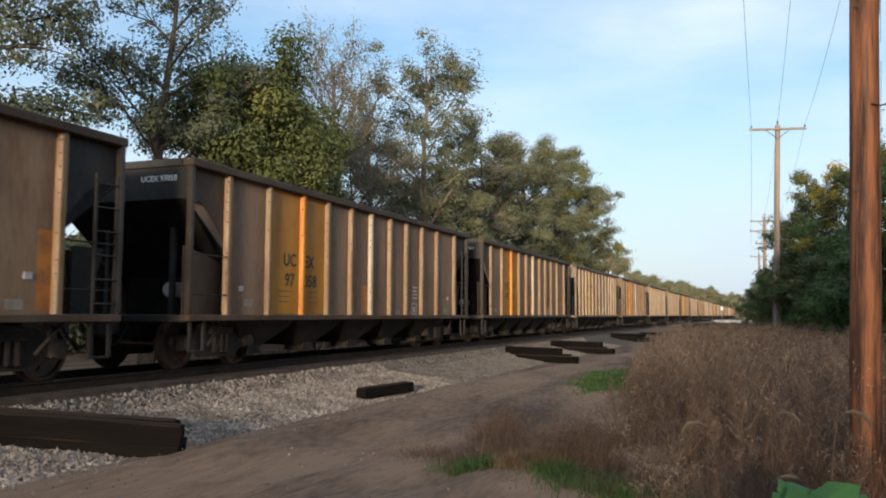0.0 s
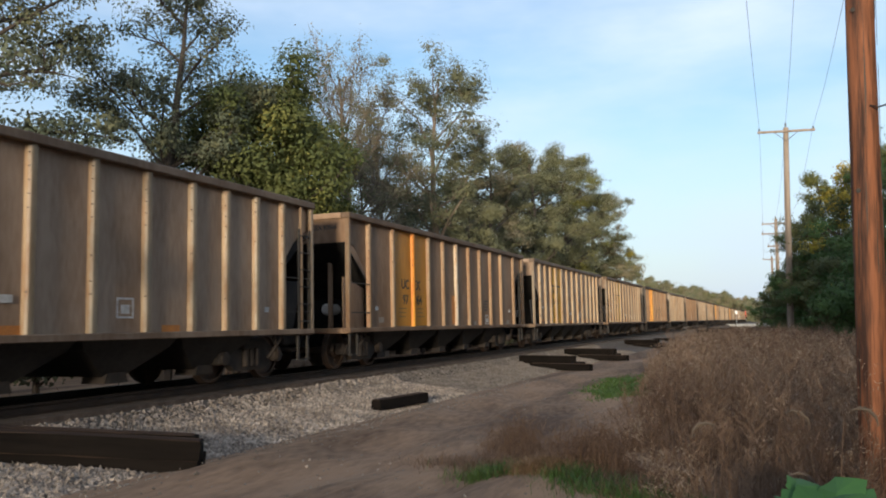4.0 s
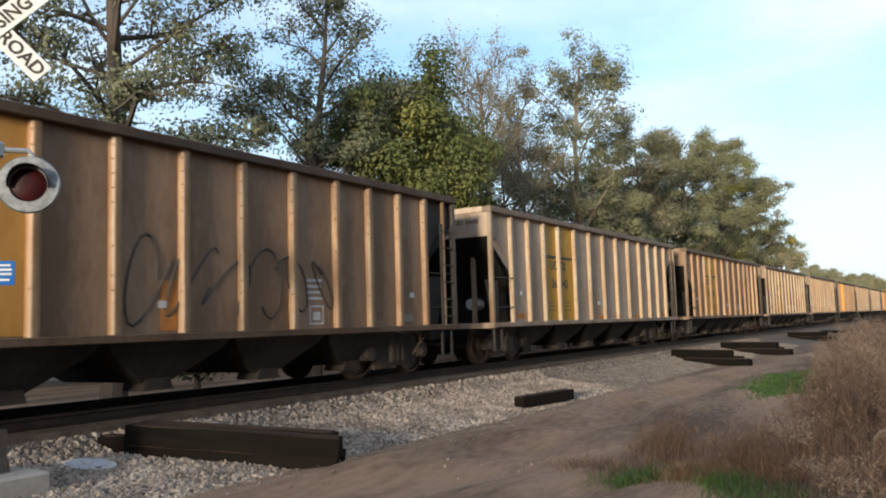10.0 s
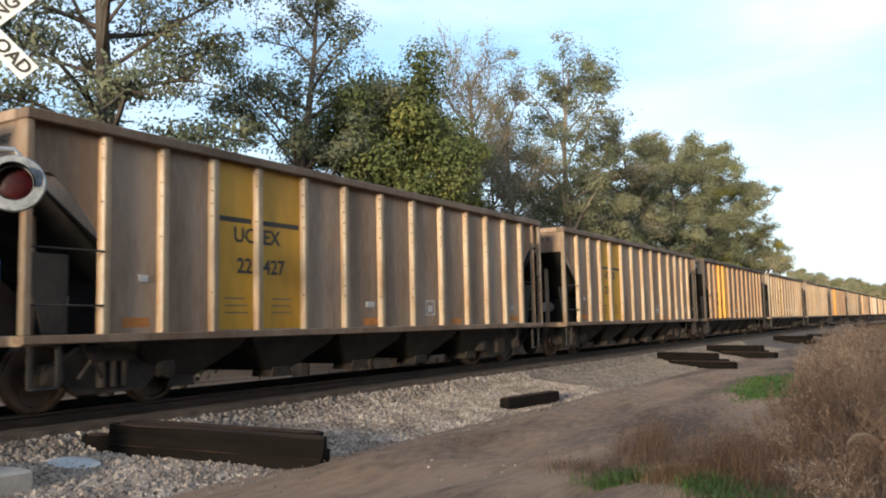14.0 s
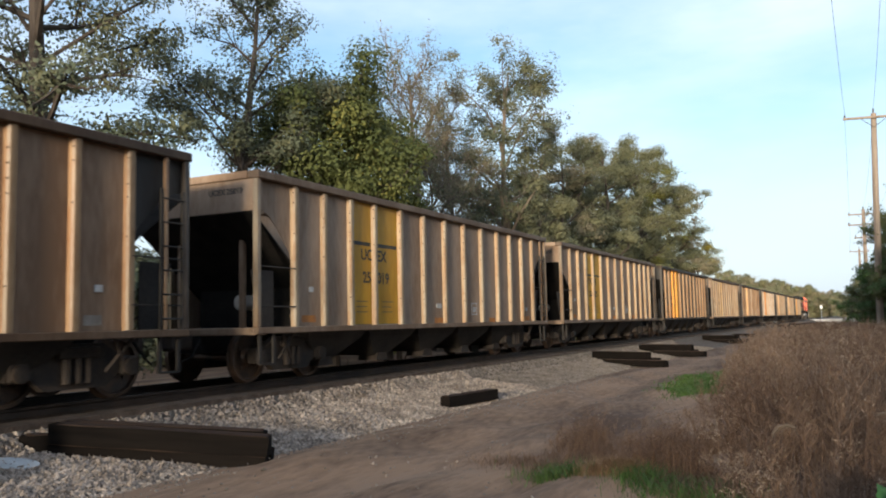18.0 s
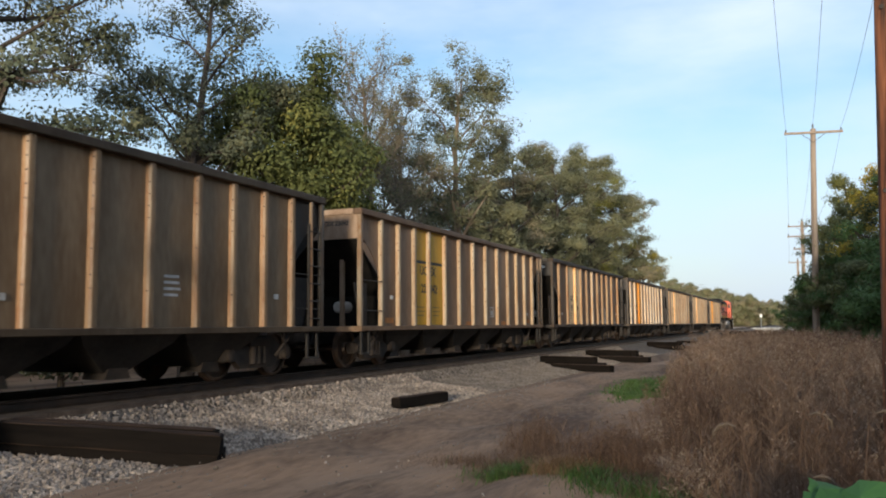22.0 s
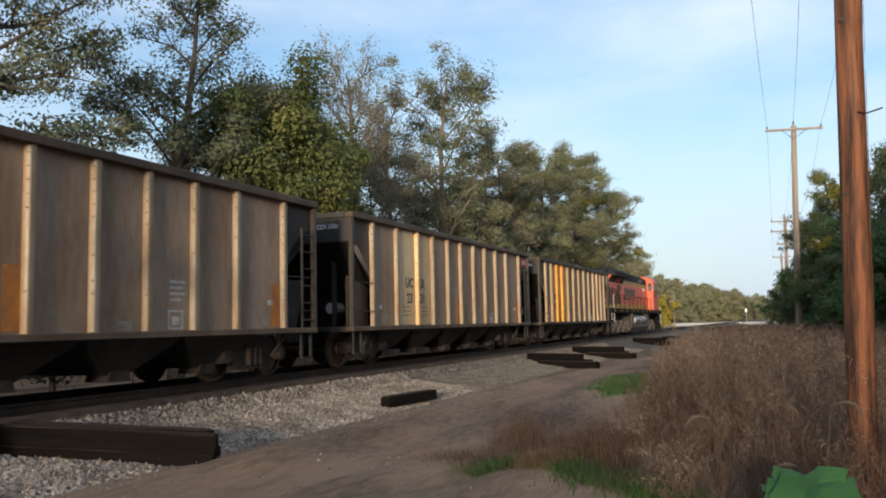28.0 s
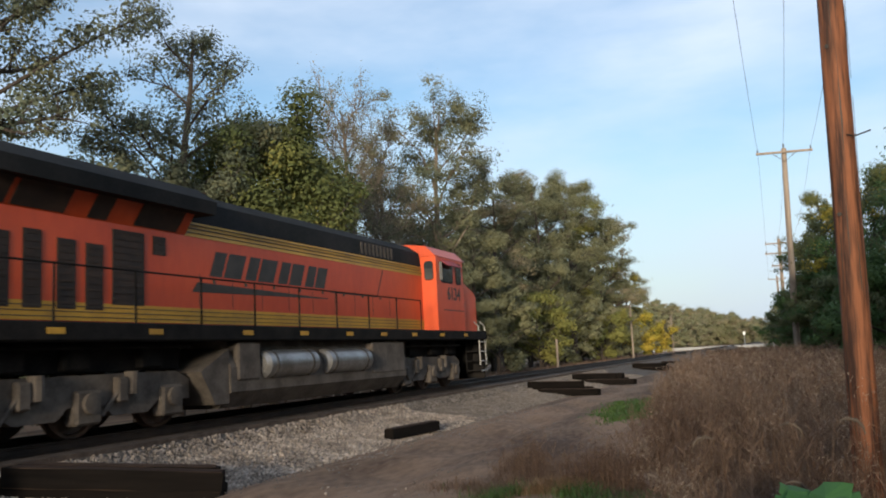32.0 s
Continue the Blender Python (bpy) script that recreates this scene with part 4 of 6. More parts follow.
def finish_car(car, style, sheet, end, rib, panel, digits, seed):
    """Colours, the painted bays and the lettering of one car."""
    rnd = random.Random(seed)
    ribs = RIBS_WIDE if style == "w" else RIBS_CLOSE
    h = BODY / 2
    a = 2 if style == "c" else 1
    k = 0
    for ob in car.children:
        base = ob.name.split(".")[0]
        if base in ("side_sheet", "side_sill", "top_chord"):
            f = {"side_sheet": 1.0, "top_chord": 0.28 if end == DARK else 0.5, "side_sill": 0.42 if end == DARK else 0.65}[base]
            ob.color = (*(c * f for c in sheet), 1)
        elif base in ("end_panel", "end_chord", "end_sill", "end_stanchion"):
            ob.color = (*end, 1)
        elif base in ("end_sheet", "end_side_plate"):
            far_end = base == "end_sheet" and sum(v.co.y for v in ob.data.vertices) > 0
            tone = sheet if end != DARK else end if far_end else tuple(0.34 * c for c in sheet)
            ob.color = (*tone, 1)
        elif base == "end_rib":
            ob.color = (*(c * 0.7 for c in RIB_RUST), 1)
        elif base == "corner_post":
            ob.color = (*(c * 0.6 for c in rib), 1) if end != DARK else (0.065, 0.058, 0.052, 1)
        elif base == "rib":
            k += 1
            n = (k - 1) % len(ribs)
            shade = rnd.uniform(0.82, 1.1)
            colour = tuple(c * shade for c in rib)
            if panel and style != "c" and n in ((a + 1, a + 2) if style == "n" else (a + 1,)):
                colour = tuple(min(1.0, c * 1.3) for c in panel)
            elif style == "w" and digits[:2] == "97" and n == 5:
                colour = (0.6, 0.57, 0.52)
            ob.color = (*colour, 1)
    x = HALF - 0.115
    word = PANEL_WORD.get(panel, "")
    if panel:
        wide = style == "n"
        for j in (a, a + 1, a + 2)[: 3 if wide else 2]:
            tone = panel if not wide else tuple(c * f for c, f in zip(panel, ((1.0, 0.93, 1.0), (1.1, 1.05, 1.0), (1.05, 1.04, 1.2))[j - a]))
            part("painted_bay", Build().box(x, x + 0.004, ribs[j] - h + 0.085, ribs[j + 1] - h - 0.085, SILL1 + 0.02, TOP - 0.15), M["panel"], car, word + " painted bay", colour=tone)
        mid = [(ribs[j] + ribs[j + 1]) / 2 - h for j in (a, a + 1)]
        size = 0.27 if style == "w" else 0.24
        z1, z2 = {"w": (2.13, 1.71), "n": (2.1, 1.68), "c": (2.46, 1.98)}[style]
        lettering("UC", size, M["letter"], car, pose(x + 0.006, mid[0] + 0.2, z1, 90, 0, 90))
        lettering("EX", size, M["letter"], car, pose(x + 0.006, mid[1] - 0.22, z1, 90, 0, 90))
        one, _, two = digits.partition(" ")
        if one:
            lettering(one, size, M["letter"], car, pose(x + 0.006, mid[0] + 0.2, z2, 90, 0, 90))
        if two:
            lettering(two, size, M["letter"], car, pose(x + 0.006, mid[1] - 0.16, z2, 90, 0, 90))
        if style == "c":
            for j in (a, a + 1):
                part("stripe", Build().box(x + 0.004, x + 0.008, ribs[j] - h + 0.12, ribs[j + 1] - h - 0.12, 2.66, 2.74), M["letter"], car)
        for j in (0, 1):
            for q in (0, 1, 2):
                part("small_print", Build().box(x + 0.004, x + 0.007, mid[j] - 0.22, mid[j] + 0.18 + 0.1 * rnd.random(), 1.25 + 0.11 * q, 1.275 + 0.11 * q), M["faint"], car)
    # stencils, placards and patches, each kind of car with its own places for them
    for kind, y, z in SIDE_MARKS[style] + ([("lines", 10.2, 1.46), ("plate", 12.8, 1.02)] if digits == "22 383" else []):
        if rnd.random() < 0.1:
            continue
        y, z = y - h + rnd.uniform(-0.06, 0.06), z + rnd.uniform(-0.03, 0.03)
        ink = M["stencil"] if rnd.random() < 0.6 else M["letter"]
        if kind == "lines":
            for q in range(4):
                part("stencil_line", Build().box(x + 0.001, x + 0.004, y - 0.2, y + 0.2 - 0.1 * rnd.random(), z + 0.1 * q, z + 0.045 + 0.1 * q), ink, car)
        elif kind == "box":
            frame_b = Build().box(x + 0.001, x + 0.005, y - 0.18, y + 0.18, z - 0.16, z - 0.13).box(x + 0.001, x + 0.005, y - 0.18, y + 0.18, z + 0.13, z + 0.16)
            frame_b.box(x + 0.001, x + 0.005, y - 0.18, y - 0.15, z - 0.13, z + 0.13).box(x + 0.001, x + 0.005, y + 0.15, y + 0.18, z - 0.13, z + 0.13).box(x + 0.001, x + 0.005, y - 0.09, y + 0.09, z - 0.09, z + 0.05)
            part("stencil_box", frame_b, M["stencil"], car)
        elif kind == "plate":
            part("tag_plate", Build().box(x + 0.001, x + 0.02, y - 0.13, y + 0.13, z - 0.05, z + 0.06, 0.003), M["stencil"], car, "pale tag plate")
        elif kind == "tag":
            part("tag_plate", Build().box(x + 0.001, x + 0.02, y - 0.07, y + 0.07, z - 0.05, z + 0.05, 0.003), M["stencil"], car, "pale tag plate")
        elif kind == "patch":
            part("paint_patch", Build().box(x + 0.001, x + 0.004, y - 0.22, y + 0.22, z - 0.06, z + 0.07), M["blotch"], car, "orange paint patch")
        elif kind == "drip":
            part("paint_patch", Build().box(x + 0.001, x + 0.004, y - 0.14, y + 0.14, 1.03, z + 0.3 + 0.4 * rnd.random()), M["blotch"], car, "tall orange paint patch")
        else:
            part("pale_smudge", Build().box(x + 0.001, x + 0.003, y - 0.15, y + 0.15, z - 0.07, z + 0.07), M["smudge"], car, "pale rubbed smudge")
    if digits == "94 015":
        # a scrawl of spray paint, as meaningless loops
        for n in range(6):
            y0 = -0.8 + 0.72 * n
            tall = (0.62, 0.5, 0.34, 0.55, 0.45, 0.4)[n]
            loop = [(x + 0.003, y0 + 0.36 * math.cos(q + n) + 0.07 * q, 1.72 + tall * math.sin(1.25 * q + 1.7 * n)) for q in np.linspace(0, 5.4, 18)]
            part("scrawl", Build().tube(loop, 0.02, 4), M["letter"], car, "dark spray-paint scrawl")
    # the car's mark on its end
    mark = M["endmark"] if end == DARK else M["letter"]
    if digits == "23 21":
        part("red_board", Build().box(HALF - 0.114, HALF - 0.1, h - 0.92, h - 0.12, 3.18, 3.5), M["redmark"], car, "faded red painted board")
        for q in (3.38, 3.28):
            part("small_print", Build().box(HALF - 0.1, HALF - 0.097, h - 0.6, h - 0.18, q, q + 0.04), M["endmark"], car)
    lettering("UCEX " + digits.replace(" ", ""), 0.105, mark, car, pose(0.88, -h - 0.004, 3.38, 90, 0, 0), name="end_mark")


def build_train():
    protos = {"w": hopper_car(RIBS_WIDE, "coal hopper car"), "c": hopper_car(RIBS_CLOSE, "coal hopper car")}
    protos["n"] = protos["c"]
    used = set()
    for n, (style, sheet, end, rib, panel, digits) in enumerate(FLEET):
        y = 11.59 + PITCH * (n - 2) + BODY / 2
        m = pose(TRACK_X, y, RAIL_Z)
        if protos[style] in used:
            car = copy_thing(protos[style], m)
        else:
            car = protos[style]
            car.matrix_basis = m
            used.add(protos[style])
        CARS.append((car, y))
    for n, ((car, y), row) in enumerate(zip(CARS, FLEET)):
        finish_car(car, *row, seed=40 + n)
        word = PANEL_WORD.get(row[4])
        tone = {GREY: "dusty grey", PALE: "pale grey", BROWN: "grimy brown", DUSK: "dark brown", TAN: "rusty tan"}[row[1]]
        car["label"] = f"{tone} ribbed coal hopper car" + (f" with {word} panel marked UCEX {row[5].replace(' ', '')}".rstrip() if word else " with worn plain sides")


def slanted(y, z0, z1, w, lean, x0, x1):
    """A leaning upright bar for a mark on a flank."""
    return Build().prism([(y, z0), (y + w, z0), (y + w + lean, z1), (y + lean, z1)], "x", x0, x1)


def build_locomotive():
    """The pushing locomotive, its middle on the rail at the origin, its cab at +y."""
    lo = thing("locomotive", "orange and black diesel locomotive with yellow stripes", "locomotive")
    part("deck_frame", Build().box(-1.52, 1.52, -10.65, 10.6, 1.45, 1.73, 0.02), M["black"], lo, "black walkway frame")
    for y in (-9.6, -7.6, -5.6, -3.1, -1.1, 0.9, 2.7, 4.6, 6.6, 8.6):
        part("reflector", Build().box(1.52, 1.526, y - 0.16, y + 0.16, 1.55, 1.64), M["yellow"], lo, "yellow reflector strip")
    hood = [(-1.02, 1.73), (1.02, 1.73), (1.02, 3.38), (-1.02, 3.38)]
    part("long_hood", Build().prism(hood, "y", -9.25, 6.4), M["orange"], lo)
    part("hood_stripe", Build().prism([(-1.03, 3.38), (1.03, 3.38), (1.0, 3.66), (-1.0, 3.66)], "y", -4.3, 6.4), M["yellow"], lo, "yellow hood stripe")
    for z in (3.45, 3.53, 3.60):
        part("pinstripe", Build().box(1.02, 1.036, -4.3, 6.4, z, z + 0.014), M["letter"], lo)
    part("hood_roof", Build().prism([(-1.0, 3.66), (1.0, 3.66), (0.97, 4.08), (0.6, 4.32), (-0.6, 4.32), (-0.97, 4.08)], "y", -4.3, 6.4), M["roof"], lo)
    for y in np.arange(2.6, 4.4, 0.22):
        part("exhaust_louvre", Build().box(0.95, 1.005, y, y + 0.1, 3.72, 4.02), M["dusty"], lo)
    part("exhaust_stack", Build().box(-0.35, 0.35, 0.2, 1.3, 4.25, 4.42, 0.03), M["roof"], lo)
    part("rear_hood_top", Build().prism([(-1.02, 3.38), (1.02, 3.38), (1.3, 3.8), (-1.3, 3.8)], "y", -9.25, -4.3), M["orange"], lo)
    part("radiator_wing", Build().prism([(-1.5, 3.74), (1.5, 3.74), (1.53, 3.98), (1.1, 4.26), (-1.1, 4.26), (-1.53, 3.98)], "y", -9.1, -4.0), M["roof"], lo, "overhanging black radiator wings")
    part("rear_crown", Build().prism([(-9.42, 3.6), (-9.1, 3.74), (-9.1, 4.26), (-9.42, 4.05)], "x", -1.05, 1.05), M["roof"], lo)
    part("rear_stripe", Build().box(-1.03, 1.03, -9.262, -9.25, 3.3, 3.6), M["yellow"], lo, "yellow rear stripe")
    for z in (3.37, 3.45, 3.53):
        part("pinstripe", Build().box(-1.03, 1.03, -9.268, -9.262, z, z + 0.014), M["letter"], lo)
    for a, b in ((-9.05, -8.1), (-8.0, -7.05), (-5.6, -4.55), (-6.6, -6.2)):
        part("intake_screen", Build().prism([(1.035, 3.4), (1.305, 3.77), (1.315, 3.77), (1.045, 3.4)], "y", a, b), M["grille"], lo, "dark sloping intake screen")
    for y, w, z0, z1 in ((-8.85, 0.33, 1.95, 3.1), (-8.3, 0.33, 1.95, 3.02), (-7.75, 0.33, 1.95, 3.1), (-7.15, 0.36, 1.95, 3.02), (-6.6, 0.36, 1.95, 3.0), (-6.05, 0.72, 2.05, 3.29), (-5.12, 0.32, 2.95, 3.28)):
        door = part("hood_door", Build().box(1.02, 1.035, y, y + w, z0, z1, 0.004), M["grille"], lo, "dark louvred hood door")
        for z in np.arange(z0 + 0.08, z1 - 0.05, 0.11):
            part("louvre", Build().box(1.03, 1.045, y + 0.03, y + w - 0.03, z, z + 0.035), M["grille"], door)
    for y in (-3.9, -2.9, -1.9, -0.9, 0.1, 1.1, 2.1, 3.1, 4.1):
        part("door_seam", Build().box(1.02, 1.025, y, y + 0.012, 2.1, 2.7), M["letter"], lo)
        part("latch", Build().box(1.02, 1.045, y + 0.4, y + 0.46, 2.55, 2.61), M["dusty"], lo)
    part("lower_stripe", Build().box(-1.03, 1.03, -9.26, 8.9, 1.78, 2.06), M["yellow"], lo, "yellow lower stripe")
    for z in (1.83, 1.91, 1.99):
        part("pinstripe", Build().box(1.03, 1.036, -9.26, 6.4, z, z + 0.014), M["letter"], lo)
    # the maker's mark, as plain leaning shapes with a pointed bar under them
    for y, w in ((-3.6, 0.98), (-2.48, 1.0), (-1.32, 0.92), (-0.24, 0.86)):
        part("mark_shape", slanted(y, 2.68, 3.17, 0.36, 0.2, 1.021, 1.025), M["letter"], lo, "dark leaning bar")
        part("mark_shape", slanted(y + 0.43, 2.68, 3.17, w - 0.43, 0.2, 1.021, 1.025), M["letter"], lo, "dark leaning bar")
    part("mark_bar", Build().prism([(-4.1, 2.36), (-3.95, 2.55), (0.8, 2.46), (0.8, 2.44)], "x", 1.021, 1.026), M["letter"], lo, "pointed dark bar")
    part("hood_line", Build().prism([(3.35, 2.62), (3.39, 2.62), (3.79, 3.36), (3.75, 3.36)], "x", 1.02, 1.026), M["letter"], lo)
    part("hood_line", Build().box(1.02, 1.026, 0.9, 3.36, 2.60, 2.62), M["letter"], lo)
    # the cab, wider than the hood, and the nose
    cab_out = [(-1.5, 1.73), (1.5, 1.73), (1.5, 3.95), (1.16, 4.26), (0.6, 4.34), (-0.6, 4.34), (-1.16, 4.26), (-1.5, 3.95)]
    part("cab", Build().prism(cab_out, "y", 6.4, 8.62), M["orange"], lo)
    part("cab_roof", Build().prism([(-1.52, 3.97), (1.52, 3.97), (1.18, 4.29), (0.6, 4.37), (-0.6, 4.37), (-1.18, 4.29)], "y", 6.36, 8.78), M["orange"], lo)
    part("nose", Build().prism([(8.62, 1.73), (10.1, 1.73), (10.1, 2.9), (9.85, 3.05), (8.62, 3.42)], "x", -1.36, 1.36), M["orange"], lo)
    part("windscreen", Build().prism([(8.621, 3.4), (8.86, 3.4), (8.72, 3.92), (8.621, 3.92)], "x", -1.25, 1.25), M["glass"], lo)
    part("rear_cab_door", Build().box(1.06, 1.46, 6.385, 6.4, 1.85, 3.05, 0.004), M["orange"], lo, "orange rear cab door")
    rear = part("cab_window", Build().prism([(1.16, 3.24), (1.36, 3.24), (1.41, 3.32), (1.41, 3.74), (1.36, 3.82), (1.16, 3.82), (1.11, 3.74), (1.11, 3.32)], "y", 6.388, 6.4), M["roof"], lo, "dark eight-sided rear cab window")
    part("pane", Build().prism([(1.17, 3.28), (1.35, 3.28), (1.385, 3.34), (1.385, 3.72), (1.35, 3.78), (1.17, 3.78), (1.135, 3.72), (1.135, 3.34)], "y", 6.383, 6.388), M["glass"], rear)
    for y0, y1, z0, z1 in ((6.72, 7.7, 3.18, 3.86), (7.95, 8.42, 3.18, 3.86)):
        oct_ = [(y0 + 0.07, z0), (y1 - 0.07, z0), (y1, z0 + 0.07), (y1, z1 - 0.07), (y1 - 0.07, z1), (y0 + 0.07, z1), (y0, z1 - 0.07), (y0, z0 + 0.07)]
        win = part("cab_window", Build().prism(oct_, "x", 1.5, 1.512), M["roof"], lo, "dark framed cab window")
        inner = [((y0 + y1) / 2 + (y - (y0 + y1) / 2) * 0.9, (z0 + z1) / 2 + (z - (z0 + z1) / 2) * 0.86) for y, z in oct_]
        part("pane", Build().prism(inner, "x", 1.51, 1.516), M["glass"], win)
    part("sun_shade", Build().prism([(1.5, 3.86), (1.74, 3.68), (1.75, 3.70), (1.5, 3.9)], "y", 6.7, 7.9), M["redmark"], lo)
    part("wind_deflector", Build().box(1.5, 1.6, 6.64, 6.66, 3.25, 3.8), M["glass"], lo)
    lettering("6134", 0.40, M["letter"], lo, pose(1.506, 7.75, 2.85, 90, 0, 90), name="number")
    part("cab_line", Build().box(1.5, 1.506, 6.9, 8.55, 2.34, 2.37), M["letter"], lo)
    part("nose_stripe", Build().box(-1.32, 1.32, 8.9, 10.27, 1.78, 1.98), M["yellow"], lo)
    # walkway rails
    rail = Build().tube([(1.47, -9.2, 2.56), (1.47, 5.2, 2.56)], 0.018, 6)
    part("handrail", rail, M["black"], lo)
    for y in np.arange(-9.2, 5.3, 1.6):
        part("rail_post", Build().tube([(1.47, float(y), 1.7), (1.47, float(y), 2.58)], 0.018, 6), M["black"], lo)
    for pts in ([(0.85, -10.5, 2.75), (0.95, -10.5, 2.5), (1.44, -10.5, 1.7), (1.47, -10.5, 1.55), (1.47, -10.5, 1.0)], [(1.47, -9.75, 0.9), (1.47, -9.8, 2.3), (1.47, -9.78, 2.46), (1.47, -9.66, 2.55), (1.47, -9.35, 2.56)]):
        part("end_handrail", Build().tube(pts, 0.02, 7), M["handrail"], lo, "white grab rail")
    for y in (10.55, 9.95):
        part("end_handrail", Build().tube([(1.47, y, 0.6), (1.47, y, 1.9), (1.4, y - 0.25, 2.05)], 0.018, 7), M["handrail"], lo, "white grab rail")
    for e, y in ((-1, -10.3), (1, 10.25)):
        steps = Build()
        for n in range(4):
            steps.box(1.0, 1.5, y - 0.3, y + 0.3, 0.4 + 0.32 * n, 0.44 + 0.32 * n)
        steps.box(0.96, 1.0, y - 0.32, y + 0.32, 0.35, 1.45)
        part("steps", steps, M["black"], lo)
        for n in range(4):
            part("step_edge", Build().box(1.5, 1.512, y - 0.3, y + 0.3, 0.4 + 0.32 * n, 0.43 + 0.32 * n), M["handrail"], lo)
        part("pilot", Build().box(-1.4, 1.4, y + e * 0.3 - 0.03, y + e * 0.3 + 0.03, 0.15, 1.45, 0.01), M["black"], lo)
        part("coupler", Build().box(-0.12, 0.12, min(y, y + e * 0.8), max(y, y + e * 0.8), 0.62, 0.9, 0.03), M["truck"], lo)
    # tank, reservoirs, piping
    tank = [(-1.4, 0.95), (-1.4, 0.5), (-1.1, 0.2), (1.1, 0.2), (1.4, 0.5), (1.4, 0.95), (1.15, 1.45), (-1.15, 1.45)]
    part("fuel_tank", Build().prism(tank, "y", -3.5, 4.2), M["locodust"], lo, "dusty grey fuel tank")
    part("tank_end", Build().prism([(-3.5, 1.3), (-4.3, 0.9), (-3.9, 0.3), (-3.5, 0.3)], "x", -1.2, 1.36), M["locodust"], lo)
    for a, b in ((-2.5, -0.55), (-0.15, 1.95)):
        part("air_reservoir", Build().lathe([(a, 0.2), (a + 0.07, 0.28), (b - 0.07, 0.28), (b, 0.2)], "y", (1.32, 0, 0.98), 20), M["silver"], lo, "silver air tank", smooth=True)
        for y in (a + 0.3, b - 0.3):
            part("tank_strap", Build().lathe([(y - 0.03, 0.287), (y + 0.03, 0.287)], "y", (1.32, 0, 0.98), 20), M["dusty"], lo)
    part("side_box", Build().box(1.0, 1.42, 2.2, 4.1, 0.62, 1.4, 0.03), M["locodust"], lo)
    part("side_box", Build().box(1.0, 1.44, -3.3, -2.6, 0.7, 1.42, 0.03), M["locodust"], lo)
    for z, y0, y1 in ((1.36, -8.8, -4.4), (1.28, 4.3, 8.8)):
        part("pipe", Build().tube([(1.2, y0, z), (1.2, y1, z)], 0.03, 6), M["black"], lo)
    for y0, y1 in ((-9.3, -4.3), (4.2, 9.2)):
        part("underframe", Build().box(-0.9, 0.9, y0, y1, 0.98, 1.45, 0.02), M["black"], lo)
    for y in (-8.2, -7.0, -5.4, 5.3, 6.8, 8.1):
        part("equipment_box", Build().box(0.7, 1.05, y, y + 0.5, 1.02, 1.4, 0.03), M["black"], lo)
    for e in (-1, 1):
        bogie(lo, e * 6.63, "loco", (-1.85, 0.0, 1.85), 0.53, PARTS["loco_frame"], PARTS["loco_wheels"])
    return lo


build_train()
LOCO = build_locomotive()
LOCO_Y = 15.65 + SPEED * 32
LOCO.matrix_basis = pose(TRACK_X, LOCO_Y, RAIL_Z)


# ---- timbers beside the track ----
def timber(m, length=2.6, w=0.23, h=0.18, label="old creosoted railway tie lying on the stones", group="old railway ties", seed=0):
    rnd = random.Random(seed)
    me = Build()
    n = 8
    vs, fs = [], []
    for i in range(n + 1):
        y = -length / 2 + length * i / n
        for x, z in ((-w / 2, 0), (w / 2, 0), (w / 2, h), (-w / 2, h)):
            vs.append((x + rnd.uniform(-0.008, 0.008), y + rnd.uniform(-0.01, 0.01), z + rnd.uniform(-0.008, 0.008)))
    for i in range(n):
        for k in range(4):
            m2 = (k + 1) % 4
            fs.append((4 * i + k, 4 * i + m2, 4 * i + 4 + m2, 4 * i + 4 + k))
    fs += [(3, 2, 1, 0), (4 * n, 4 * n + 1, 4 * n + 2, 4 * n + 3)]
    me.add(vs, fs)
    ob = thing("railway_tie", label, "railway tie", m=m, group=group)
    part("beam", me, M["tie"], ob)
    # the weathered upper skin, in strips coloured browner as lit tops, with drying cracks between them
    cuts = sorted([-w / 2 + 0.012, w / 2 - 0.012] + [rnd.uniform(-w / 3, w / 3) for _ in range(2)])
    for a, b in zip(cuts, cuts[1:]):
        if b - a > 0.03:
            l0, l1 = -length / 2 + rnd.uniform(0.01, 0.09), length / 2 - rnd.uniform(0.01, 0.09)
            part("worn_strip", Build().box(a + 0.005, b - 0.005, l0, l1, h - 0.012, h + rnd.uniform(0.009, 0.016), 0.004), M["tietop"], ob, "weathered strip coloured brown as a lit top")
    return ob


def lay(a, b, w, h, label, seed, group="old railway ties"):
    """A timber with the middle of its underside running from a to b."""
    a, b = Vector(a), Vector(b)
    d = b - a
    m = Matrix.Translation((a + b) / 2) @ d.to_track_quat("Y", "Z").to_matrix().to_4x4()
    return timber(m, d.length, w, h, label, group, seed)


